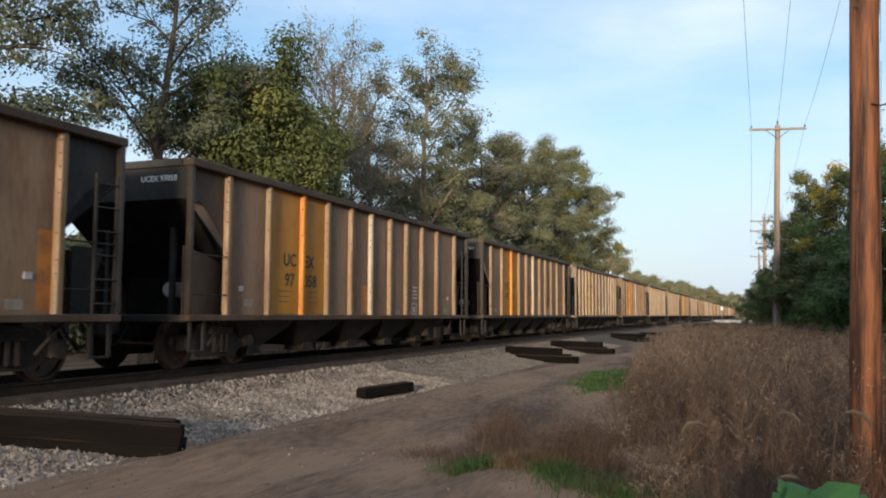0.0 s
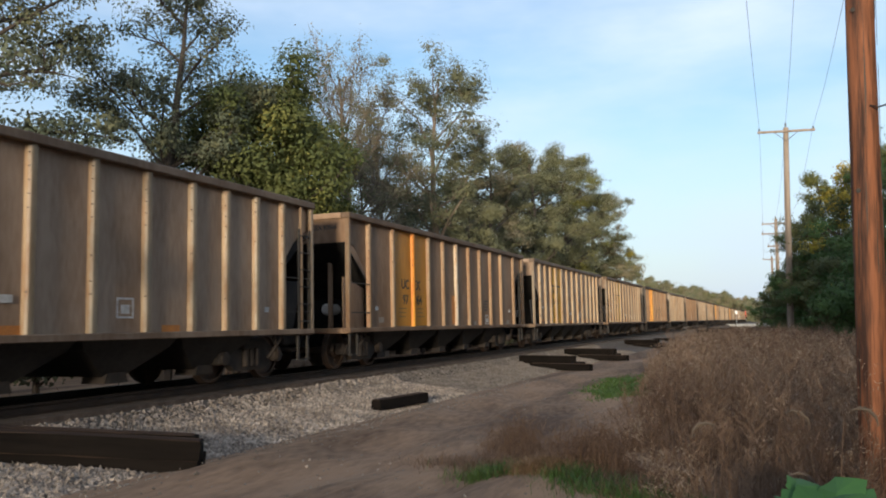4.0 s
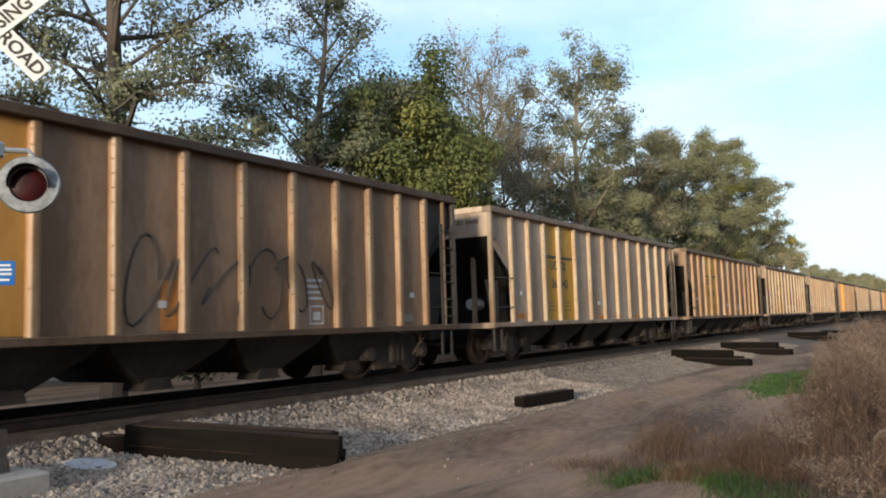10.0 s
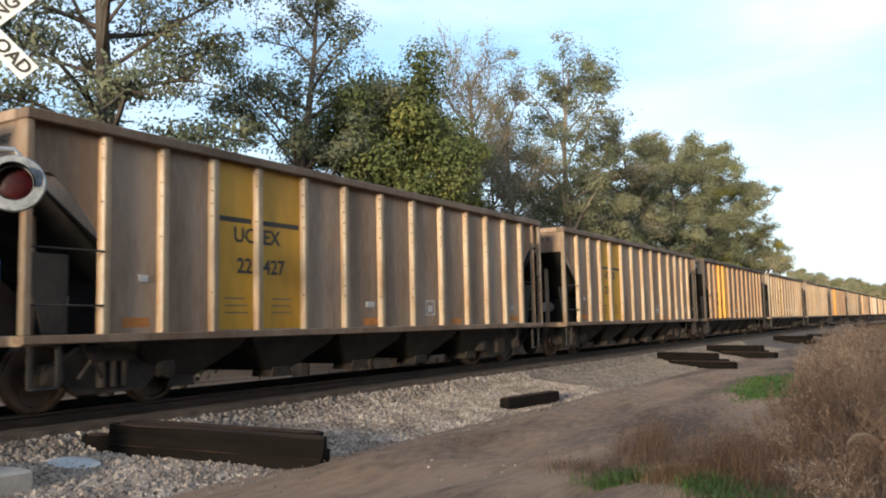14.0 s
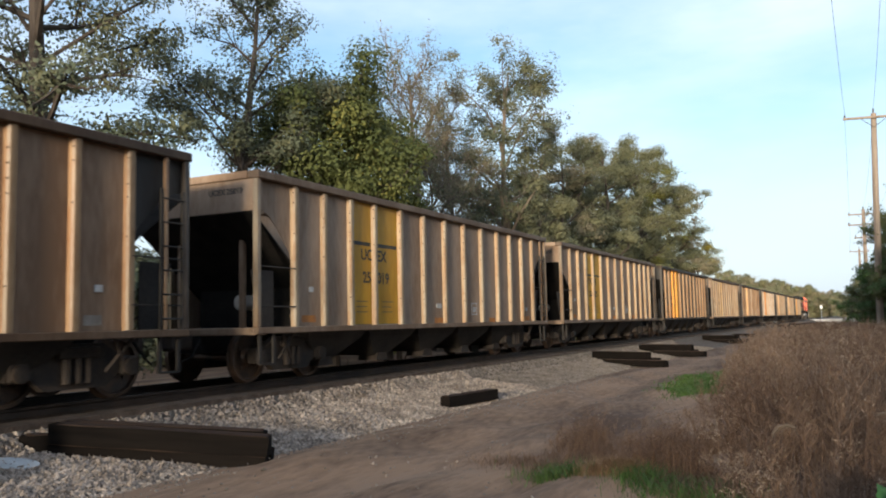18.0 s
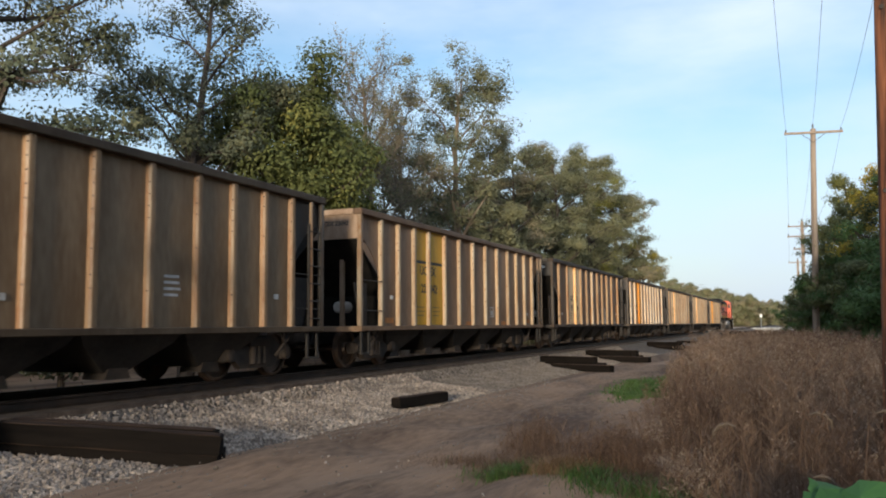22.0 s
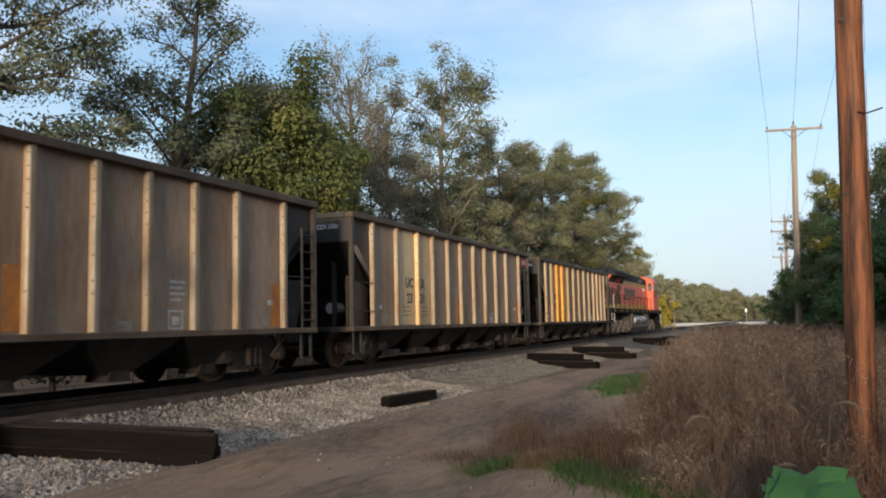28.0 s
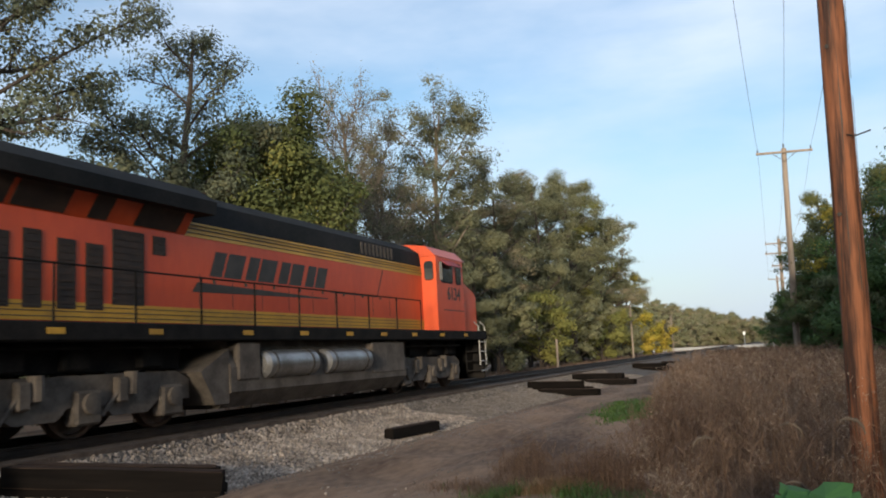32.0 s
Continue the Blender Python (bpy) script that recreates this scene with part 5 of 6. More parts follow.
def build_timbers():
    heap = "stack of old ties beside the track"
    lay((-8.90, 6.98, -0.19), (-6.58, 8.24, -0.42), 0.26, 0.25, "long dark tie at the bottom of a stack", 1, heap)
    lay((-8.86, 6.97, 0.07), (-6.55, 8.26, -0.16), 0.26, 0.235, "dark split tie on top of a stack", 2, heap)
    lay((-9.00, 7.26, -0.18), (-6.72, 8.52, -0.38), 0.24, 0.26, "dark tie at the back of a stack", 3, heap)
    lay((-8.95, 7.25, 0.09), (-6.80, 8.48, -0.11), 0.24, 0.21, "dark tie at the upper back of a stack", 9, heap)
    lay((-9.22, 6.84, -0.14), (-8.2, 7.5, -0.16), 0.25, 0.30, "short dark tie end sticking out of a stack", 4, heap)
    lay((-7.28, 14.5, -0.22), (-7.06, 16.4, -0.22), 0.22, 0.2, "single dark tie lying on the gravel slope", 5)
    n = 6
    for cx, cy, count in ((-7.75, 29.9, 4), (-7.78, 37.3, 5), (-7.9, 54, 4), (-8.0, 68, 2), (-7.2, 80, 1), (-7.8, 108, 5), (-7.8, 126, 4), (-7.7, 155, 3)):
        for k in range(count):
            n += 1
            rnd = random.Random(n)
            a = radians(-66 + rnd.uniform(-9, 9))
            d = Vector((math.sin(a), math.cos(a), 0)) * 1.27
            side = Vector((math.cos(a), -math.sin(a), 0)) * 0.29
            c = Vector((cx + rnd.uniform(-0.15, 0.15), cy, float(bed_z(cx)) - 0.04 + 0.22 * (k // 3))) + side * (k % 3 - 1 + 0.5 * (k // 3))
            if k == 0 and count > 2:
                c += Vector((0.85, -0.75, -0.03))
            lay(c - d, c + d, 0.27, 0.23, "dark old tie in a heap on the gravel", n, "heaps of old ties")
    plate = Build()
    ring = [(0.3 * math.cos(a) * (1.1 if math.cos(a) > 0 else 0.9), 0.2 * math.sin(a)) for a in np.linspace(0, 6.28, 18)[:-1]]
    plate.prism(ring, "z", -0.012, 0.012)
    thing("pale_board", "pale flat rounded board lying on the gravel", "board", m=pose(-8.63, 6.26, -0.06, 7, 6, 30), data=plate.mesh("pale_board", M["sheet"]))


build_timbers()


# ---- the crossing signal ----
def build_signal():
    sig = thing("crossing_signal", "silver railway crossing signal mast with crossbuck and red lamp", "crossing signal", m=pose(-8.42, 4.94, -0.05))
    part("mast", Build().lathe([(0.15, 0.085), (0.5, 0.08), (5.2, 0.066), (5.25, 0.02)], "z", (0, 0, 0), 20), M["alu"], sig, smooth=True)
    part("mast_base", Build().prism([(-0.2, 0.12), (0.2, 0.12), (0.13, 0.28), (0.12, 0.54), (-0.12, 0.54), (-0.13, 0.28)], "y", -0.17, 0.17), M["dusty"], sig)
    part("footing", Build().box(-0.5, 0.5, -0.45, 0.42, -0.35, 0.12, 0.03), M["concrete"], sig, "weathered concrete footing")
    for s in (-1, 1):
        for q in (-1, 1):
            part("bolt", Build().tube([(0.17 * s, 0.15 * q, 0.12), (0.17 * s, 0.15 * q, 0.22)], 0.018, 6), M["rail"], sig)
    face = pose(0.02, 0.03, 4.69, 0, 0, 55)  # faces the yard
    board = Build().box(-0.66, 0.66, -0.006, 0.006, -0.115, 0.115, 0.004).mesh("crossbuck_board", M["white"])
    for turn, words, off in ((45, (("RAIL", -0.38), ("ROAD", 0.36)), -0.11), (-45, (("CROSSING", 0.0),), -0.125)):
        b = part("crossbuck_board", board, None, sig, "white crossbuck board")
        b.matrix_basis = face @ pose(0, off, 0, 0, turn, 0)
        for word, at in words:
            lettering(word, 0.14, M["letter"], b, pose(at, -0.009, 0, 90, 0, 0))
    arm = Build().tube([(0, 0, 3.42), (0.21, 0.30, 3.42), (0.23, 0.34, 3.36)], 0.03, 8).box(-0.11, 0.11, -0.11, 0.11, 3.33, 3.5, 0.02)
    part("lamp_arm", arm, M["alu"], sig)
    lamp_m = pose(0.26, 0.28, 3.05, 0, 0, 52)
    def lamp_part(name, b, m, label=""):
        ob = part(name, b, m, sig, label, smooth=True)
        ob.matrix_basis = lamp_m
        return ob
    ring = Build()
    sides = 28
    prof = [(0.0, 0.30), (-0.02, 0.305), (-0.05, 0.29), (-0.05, 0.185), (-0.03, 0.175), (0.0, 0.175)]
    vs, fs = [], []
    for q, r in prof:
        vs += [(r * math.cos(2 * math.pi * k / sides), q, r * math.sin(2 * math.pi * k / sides)) for k in range(sides)]
    n = len(prof)
    fs = [(i * sides + k, i * sides + (k + 1) % sides, ((i + 1) % n) * sides + (k + 1) % sides, ((i + 1) % n) * sides + k) for i in range(n) for k in range(sides)]
    ring.add(vs, fs)
    lamp_part("lamp_rim", ring, M["rim"], "shiny aluminium lamp rim")
    lamp_part("lens", Build().lathe([(-0.02, 0.17), (-0.035, 0.14), (-0.045, 0.08), (-0.048, 0.01)], "y", (0, 0, 0), 24), M["red"], "red lamp lens")
    lamp_part("lamp_housing", Build().lathe([(0.0, 0.2), (0.12, 0.17), (0.2, 0.06)], "y", (0, 0.0, 0), 20), M["black"], "black lamp housing")
    hood = Build()
    vs, fs = [], []
    steps = 14
    for i in range(steps + 1):
        a = math.pi * (-0.05 + 1.1 * i / steps)
        for r, q in ((0.19, -0.05), (0.2, -0.05), (0.2, -0.12 - 0.09 * math.sin(a)), (0.19, -0.12 - 0.09 * math.sin(a))):
            vs.append((r * math.cos(a), q, r * math.sin(a)))
    for i in range(steps):
        for k in range(4):
            m2 = (k + 1) % 4
            fs.append((4 * i + k, 4 * i + m2, 4 * i + 4 + m2, 4 * i + 4 + k))
    hood.add(vs, fs)
    lamp_part("lamp_hood", hood, M["black"], "black lamp hood")
    sign = part("blue_plate", Build().box(-0.16, 0.16, -0.004, 0.004, -0.125, 0.125, 0.003), M["blue"], sig, "small blue notice plate")
    sign.matrix_basis = pose(0.09, 0.06, 2.13, 0, 0, 55)
    for z, w in ((0.08, 0.12), (0.035, 0.13), (-0.01, 0.13), (-0.07, 0.11)):
        part("print_line", Build().box(-w, w, -0.008, -0.004, z - 0.011, z + 0.011), M["white"], sign)
    for z in (1.9, 2.75):
        part("mast_band", Build().lathe([(z, 0.085), (z + 0.03, 0.085)], "z", (0, 0, 0), 16), M["dusty"], sig)


build_signal()


# ---- utility poles and wires ----
ARMS = {}


def utility_pole(name, label, x, y, top, r0, r1, lean, material, arms, turn=0.0):
    pole = thing("utility_pole", label, "utility pole", m=pose(x, y, -0.3, 0, lean, turn))
    rnd = random.Random(int(y))
    zs = [0, 0.5, 2, 4, 6, 8, top]
    pts = [(rnd.uniform(-0.012, 0.012), rnd.uniform(-0.012, 0.012), z) for z in zs]
    radii = [r0 * 1.04] + [r0 + (r1 - r0) * z / top for z in zs[1:]]
    part("post", Build().tube(pts, radii, 20), material, pole, smooth=True)
    ends = []
    for z, half in arms:
        part("crossarm", Build().box(-half, half, -r1 - 0.13, -r1 - 0.02, z - 0.06, z + 0.06, 0.008), material, pole)
        for s in (-1, 1):
            part("arm_brace", Build().tube([(s * half * 0.42, -r1 - 0.08, z - 0.05), (0, -r1 - 0.03, z - 0.55)], 0.018, 5), M["dusty"], pole)
            part("insulator", Build().lathe([(z + 0.06, 0.02), (z + 0.12, 0.045), (z + 0.2, 0.04), (z + 0.24, 0.02)], "z", (s * (half - 0.1), -r1 - 0.08, 0), 8), M["dusty"], pole)
    part("top_pin", Build().lathe([(top, 0.03), (top + 0.2, 0.05), (top + 0.28, 0.03)], "z", (0, 0, 0), 8), M["dusty"], pole)
    if arms:
        z, half = arms[0]
        mb = pole.matrix_basis
        ARMS[name] = [mb @ Vector((-half + 0.1, -r1 - 0.08, z + 0.24)), mb @ Vector((0, 0, top + 0.28)), mb @ Vector((half - 0.1, -r1 - 0.08, z + 0.24))]
    return pole


def build_poles():
    near = utility_pole("near", "tall reddish brown utility pole with peeling grain", 0.72, 7.2, 12.6, 0.118, 0.085, 1.9, M["pole"], [(12.2, 1.5)])
    for z, a in ((2.72, 200), (1.0, 150), (4.2, 250)):
        part("bolt_plate", Build().lathe([(-0.01, 0.02), (0.014, 0.014)], "y", (-0.07, -0.095, z), 8), M["rail"], near)
    part("guy_staple", Build().tube([(0.03, -0.115, 3.4), (0.09, -0.115, 3.38), (0.22, -0.06, 3.43)], 0.007, 5), M["rail"], near)
    rnd = random.Random(8)
    for n in range(26):
        a, z, h = rnd.uniform(180, 360), rnd.uniform(0.2, 4.6), rnd.uniform(0.25, 1.3)
        r = 0.118 - 0.033 * (z + h / 2) / 12.6
        crack = part("crack", Build().prism([(-0.004, 0), (0.0, -h / 2), (0.005, 0), (0.001, h / 2)], "y", -0.001, 0.003), M["letter"], near)
        crack.matrix_basis = pose((r + 0.001) * math.cos(radians(a)), (r + 0.001) * math.sin(radians(a)), z + h / 2, 0, 0, a + 90)
    utility_pole("mid", "weathered grey utility pole with one crossarm", 0.90, 50, 12.6, 0.19, 0.14, 1.75, M["oldpole"], [(12.35, 1.52)], 4)
    far = utility_pole("far", "distant utility pole with three crossarms", 0.6, 84, 11.2, 0.19, 0.14, 0.8, M["oldpole"], [(10.75, 1.25), (9.8, 1.3), (8.6, 0.8)], -6)
    utility_pole("last", "distant utility pole against the hedge", 0.2, 125, 10.5, 0.18, 0.13, 0.5, M["oldpole"], [(10.1, 1.2)])
    for a, b in (("near", "mid"), ("mid", "far"), ("far", "last")):
        for p, q in zip(ARMS[a], ARMS[b]):
            pts = [p.lerp(q, t) - Vector((0, 0, 0.9 * 4 * t * (1 - t))) for t in np.linspace(0, 1, 18)]
            thing("overhead_wire", "thin overhead wire sagging between the poles", "wire", group="overhead wires", data=Build().tube(pts, 0.007, 4).mesh("overhead_wire", M["dusty"]))


build_poles()
# ---- trees and weeds ----
def leaf_quads(centres, size, rng, droop=0.3, wide=0.34, outward=None):
    """A folded leaf spray of two triangles at each centre, turned to the light along outward where it is given."""
    n = len(centres)
    d = rng.normal(size=(n, 3))
    d[:, 2] -= droop
    if outward is not None:
        face = outward + 0.32 * rng.normal(size=(n, 3))
        face /= np.linalg.norm(face, axis=1)[:, None]
        d -= face * (d * face).sum(1)[:, None]
    d /= np.linalg.norm(d, axis=1)[:, None]
    u = np.cross(d, rng.normal(size=(n, 3)) if outward is None else face)
    u /= np.linalg.norm(u, axis=1)[:, None]
    nrm = np.cross(d, u)
    s = size * rng.uniform(0.6, 1.35, n)[:, None]
    v = np.stack([centres - d * s * 0.6, centres + u * s * wide + nrm * s * wide * 0.3, centres + d * s * 0.6, centres - u * s * wide + nrm * s * wide * 0.3], 1)
    i = 4 * np.arange(n)[:, None]
    return v.reshape(-1, 3), np.concatenate([i + [0, 1, 2], i + [0, 2, 3]], 0)


def grow(height, spread, base, limbs, rng, lean=0.0, fork=0.0, twig=5, up=0.6, fine=0, boughs=()):
    """A trunk with limbs, boughs and twigs; returns the bars and the twig tips."""
    bars, tips = [], []
    top = Vector((lean * height, rng.normal(0, 0.03) * height, height * 0.93))
    trunk = []
    for t in np.linspace(0, 1, 8):
        bend = 0.02 * height * math.sin(t * 5 + fork)
        trunk.append(Vector((top.x * t * t + bend * t, top.y * t + 0.5 * bend * t, top.z * t)))
    r0 = 0.017 * height + 0.03
    bars.append((trunk, [r0 * (1 - 0.9 * t) + 0.015 for t in np.linspace(0, 1, 8)], 8))
    for i in range(limbs):
        t = base + (0.97 - base) * ((i + rng.uniform(0.1, 0.9)) / limbs)
        k = min(int(t * 7), 6)
        p = trunk[k].lerp(trunk[k + 1], t * 7 - k)
        a = 2.4 * i + rng.uniform(-0.6, 0.6)
        q = (t - base) / (1 - base)
        reach = float(spread) * (0.45 + 0.9 * math.sin(math.pi * min(0.95, 0.18 + 0.75 * q))) * float(rng.uniform(0.65, 1.1))
        way = Vector((math.cos(a), math.sin(a), up * rng.uniform(0.5, 1.3)))
        end = p + way.normalized() * float(reach)
        mid = p.lerp(end, 0.5) + Vector((rng.normal(0, 0.08), rng.normal(0, 0.08), rng.uniform(-0.06, 0.1))) * float(reach)
        r = r0 * (1 - 0.85 * t) * 0.5 + 0.012
        bars.append(([p, p.lerp(mid, 0.55), mid, mid.lerp(end, 0.6), end], [r, r * 0.8, r * 0.6, r * 0.4, 0.01], 5))
        for j in range(twig):
            s = rng.uniform(0.3, 1.0)
            o = p.lerp(mid, s * 2) if s < 0.5 else mid.lerp(end, s * 2 - 1)
            w = Vector(rng.normal(size=3)) + way * 0.6 + Vector((0, 0, 0.25))
            e = o + w.normalized() * float(reach * rng.uniform(0.22, 0.5))
            bars.append(([o, o.lerp(e, 0.5) + Vector(rng.normal(0, 0.03, 3)) * float(reach), e], [r * 0.35 + 0.004, r * 0.22 + 0.004, 0.004], 4))
            for _ in range(fine):
                u = o.lerp(e, rng.uniform(0.2, 1.0))
                end2 = u + (w.normalized() + Vector(rng.normal(0, 0.45, 3)) + Vector((0, 0, 0.5))).normalized() * float(reach * rng.uniform(0.15, 0.4))
                bars.append(([u, u.lerp(end2, 0.5), end2], [0.011, 0.008, 0.004], 3))
                tips.append((end2, reach * 0.15))
            tips.append((o.lerp(e, 0.5), reach * 0.16))
            tips.append((e, reach * 0.2))
        tips.append((end, reach * 0.18))
    # long single boughs: height along the trunk, compass angle, slope, length, droop
    for t, angle, slope, length, droop in boughs:
        k = min(int(t * 7), 6)
        p = trunk[k].lerp(trunk[k + 1], t * 7 - k)
        flat = Vector((math.cos(radians(angle)), math.sin(radians(angle)), 0))
        line = []
        for q in np.linspace(0, 1, 9):
            wave = 0.09 * length * math.sin(6 * q + angle + 9 * t)
            line.append(p + flat * float(length * q) + Vector((wave * 0.5, wave * 0.3, length * (math.tan(radians(slope)) * q - droop * q * q) + 0.3 * wave)))
        r = 0.0040 * height * (1 - 0.6 * t)
        bars.append((line, [r * (1 - 0.88 * q) + 0.01 for q in np.linspace(0, 1, 9)], 7))
        for j in range(int(6 * length)):
            q = rng.uniform(0.38, 1.0)
            o = line[min(int(q * 8), 7)].lerp(line[min(int(q * 8), 7) + 1], q * 8 - int(q * 8)) if q < 1 else line[-1]
            w = Vector(rng.normal(size=3)) + flat * 0.5 + Vector((0, 0, 0.2))
            e = o + w.normalized() * float(length * rng.uniform(0.08, 0.24))
            bars.append(([o, o.lerp(e, 0.5) + Vector(rng.normal(0, 0.05, 3)), e], [r * 0.25 + 0.005, r * 0.16 + 0.004, 0.004], 4))
            tips += [(o.lerp(e, 0.6), 0), (e, 0)]
    tips.append((top, spread * 0.25))
    return bars, tips


def tree(label, x, y, height, spread, leaves, size, foliage, seed, base=0.3, limbs=14, bark="bark", lean=0.0, twig=5, up=0.6, tight=1.0, z=None, name="tree", second=None, puff=0.55, fine=0, boughs=()):
    rng = np.random.default_rng(seed)
    ob = thing(name, label, "tree" if name == "tree" else name, m=pose(x, y, float(ground_z(x, y)) - 0.05 if z is None else z))
    bars, tips = grow(height, spread, base, limbs, rng, lean, seed, twig, up, fine, boughs)
    wood = Build()
    for pts, radii, sides in bars:
        wood.tube(pts, radii, sides, caps=False)
    part("trunk", sheet_mesh("trunk", wood.v, wood.f, M[bark]), None, ob)
    if leaves:
        c = np.array([tuple(p) for p, _ in tips])
        clump = rng.uniform(0.55, 1.25, len(tips)) * puff * tight
        weight = clump ** 2 * (0.04 + rng.random(len(tips)) ** 2)
        pick = rng.choice(len(tips), leaves, p=weight / weight.sum())
        off = rng.normal(size=(leaves, 3))
        off *= (rng.random(leaves) ** 0.45 / np.linalg.norm(off, axis=1))[:, None]
        pos = c[pick] + off * clump[pick][:, None] * np.array([1.1, 1.1, 0.7])
        pos[:, 2] = np.maximum(pos[:, 2], 0.15)
        turn = rng.random(len(tips))[pick]
        # leaves lie on the outside of their clump and of the crown
        body = pos - np.array([0.5 * lean * height, 0, 0.55 * height])
        body /= np.linalg.norm(body, axis=1)[:, None] + 1e-6
        out = off / (np.linalg.norm(off, axis=1)[:, None] + 1e-6) + 0.5 * body + np.array([0, 0, 0.35])
        for n, (kind, low, high) in enumerate(((foliage, 0.0, 1.0),) if second is None else ((foliage, second[1], 1.0), (second[0], 0.0, second[1]))):
            mine = (turn >= low) & (turn < high)
            v, f = leaf_quads(pos[mine], size, rng, outward=out[mine])
            part("crown" if n == 0 else "turning_leaves", sheet_mesh("crown", v, f, M[kind]), None, ob)
    return ob


def build_trees():
    tree("tall dark open-crowned tree beyond the track", -17.5, 13.05, 17, 2.7, 35000, 0.098, "leaf_dark", 1, base=0.34, limbs=18, twig=9, puff=0.58, up=0.8, second=("leaf_olive", 0.2), boughs=((0.42, 44, -4, 3.8, -0.02), (0.50, 62, 30, 3.2, 0.1), (0.52, 40, 38, 4.0, 0.1), (0.58, 30, 55, 3.2, 0.1), (0.35, 236, 6, 4.2, 0.02), (0.42, 221, 20, 4.2, 0.08), (0.50, 205, 34, 4.0, 0.1), (0.58, 226, 52, 3.4, 0.1)))
    tree("tall dark tree at the edge of the woods", -19, 5.0, 17, 3.3, 36000, 0.08, "leaf_dark", 2, base=0.3, limbs=20, twig=8, puff=0.62)
    tree("forked dark green tree with long open boughs", -18, 20.9, 14.2, 2.2, 25000, 0.098, "leaf_dark", 3, base=0.52, limbs=12, twig=8, puff=0.56, up=0.9, lean=-0.02, second=("leaf_olive", 0.25), boughs=((0.52, 228, 58, 2.8, 0.1), (0.44, 46, 50, 3.0, 0.1), (0.42, 36, 58, 2.8, 0.1), (0.54, 220, 42, 3.2, 0.12), (0.54, 30, 42, 3.2, 0.1), (0.46, 140, 50, 2.4, 0.1), (0.50, 300, 50, 2.4, 0.1)))
    tree("dense green tree turning yellow", -17.2, 25.2, 10.9, 2.7, 90000, 0.125, "leaf_maple", 4, base=0.1, limbs=36, twig=9, puff=0.95, second=("leaf_mid", 0.14))
    tree("small tree with yellow autumn leaves", -17.3, 29.2, 10.6, 1.5, 34000, 0.105, "leaf_mid", 5, base=0.15, limbs=20, puff=0.62, second=("leaf_yellow", 0.4))
    tree("half-bare grey-brown tree with upright twigs", -19.5, 35.5, 15.4, 2.9, 17000, 0.088, "leaf_grey", 6, base=0.12, limbs=30, twig=10, up=1.7, bark="palebark", puff=0.5, fine=3, second=("leaf_olive", 0.35))
    tree("half-bare pale tree with thin twigs", -20, 41, 14.6, 2.6, 18000, 0.09, "leaf_grey", 7, base=0.15, limbs=24, twig=10, up=1.8, bark="palebark", puff=0.5, fine=3, second=("leaf_olive", 0.4))
    tree("tall slender tree with a loose crown", -19, 47, 18.3, 3.6, 27000, 0.125, "leaf_olive", 8, base=0.34, limbs=12, twig=8, up=1.15, lean=0.02, puff=0.72, fine=1, bark="palebark", second=("leaf_dark", 0.35))
    tree("low brushy olive tree under taller ones", -18.5, 51, 10.5, 2.3, 24650, 0.125, "leaf_olive", 9, base=0.15, limbs=18, puff=0.6)
    tree("rounded grey-green tree in the row", -20, 60, 15.8, 3.5, 50000, 0.125, "leaf_olive", 10, base=0.28, limbs=26, twig=7, puff=0.7, second=("leaf_grey", 0.3))
    tree("broad olive-green tree with a rounded crown", -20.5, 74, 18.0, 4.0, 60000, 0.140, "leaf_olive", 11, base=0.25, limbs=28, twig=7, puff=0.85)
    tree("broad dense olive tree in the row", -20.5, 87, 20.2, 4.3, 64000, 0.150, "leaf_olive", 12, base=0.22, limbs=30, twig=7, puff=0.9, second=("leaf_mid", 0.3))
    tree("broad tree near the end of the row", -20.5, 102, 19.4, 4.2, 60000, 0.165, "leaf_olive", 13, base=0.15, limbs=26, twig=7, puff=0.95, second=("leaf_grey", 0.25))
    tree("yellowing tree at the end of the row", -19.5, 116, 12.6, 2.9, 21750, 0.187, "leaf_yellow", 14, base=0.12, limbs=18, puff=0.8, second=("leaf_olive", 0.6))
    for k, (x, y, h, w) in enumerate(((-22, 32, 9.5, 2.6), (-22.5, 43, 11.5, 2.8), (-22, 54, 12, 3.0), (-23, 67, 13.5, 3.4), (-23.5, 80, 14.5, 3.6), (-23.5, 95, 14.5, 3.6), (-23, 110, 10, 3.0))):
        tree("olive-leaved tree filling the row behind", x, y, h, w, 20000, 0.12 + 0.0012 * y, "leaf_olive", 110 + k, base=0.1, limbs=24, twig=7, puff=0.75, second=("leaf_grey", 0.3))
    n = 20
    for x, y, h, s, leaf in ((-18.5, 16.5, 3.2, 1.6, "leaf_dark"), (-17.5, 24, 5.6, 2.2, "leaf_dark"), (-19, 33, 6.0, 2.4, "leaf_mid"), (-19, 44, 7.0, 2.4, "leaf_olive"), (-18.5, 55, 6.6, 2.8, "leaf_olive"),
                             (-18.5, 66, 5.6, 2.8, "leaf_mid"), (-18.5, 78, 5.6, 2.8, "leaf_olive"), (-18.2, 90, 5.4, 2.8, "leaf_mid"), (-18, 101, 5.2, 2.8, "leaf_olive"), (-17.8, 110, 5.0, 2.6, "leaf_yellow"), (-17.5, 122, 4.6, 2.6, "leaf_yellow"), (-20, 9, 6, 2.4, "leaf_dark")):
        n += 1
        tree("leafy undergrowth shrub below the trees", x, y, h, s, 8000, 0.13 + 0.001 * y, leaf, n, base=0.05, limbs=16, name="shrub", puff=0.6)
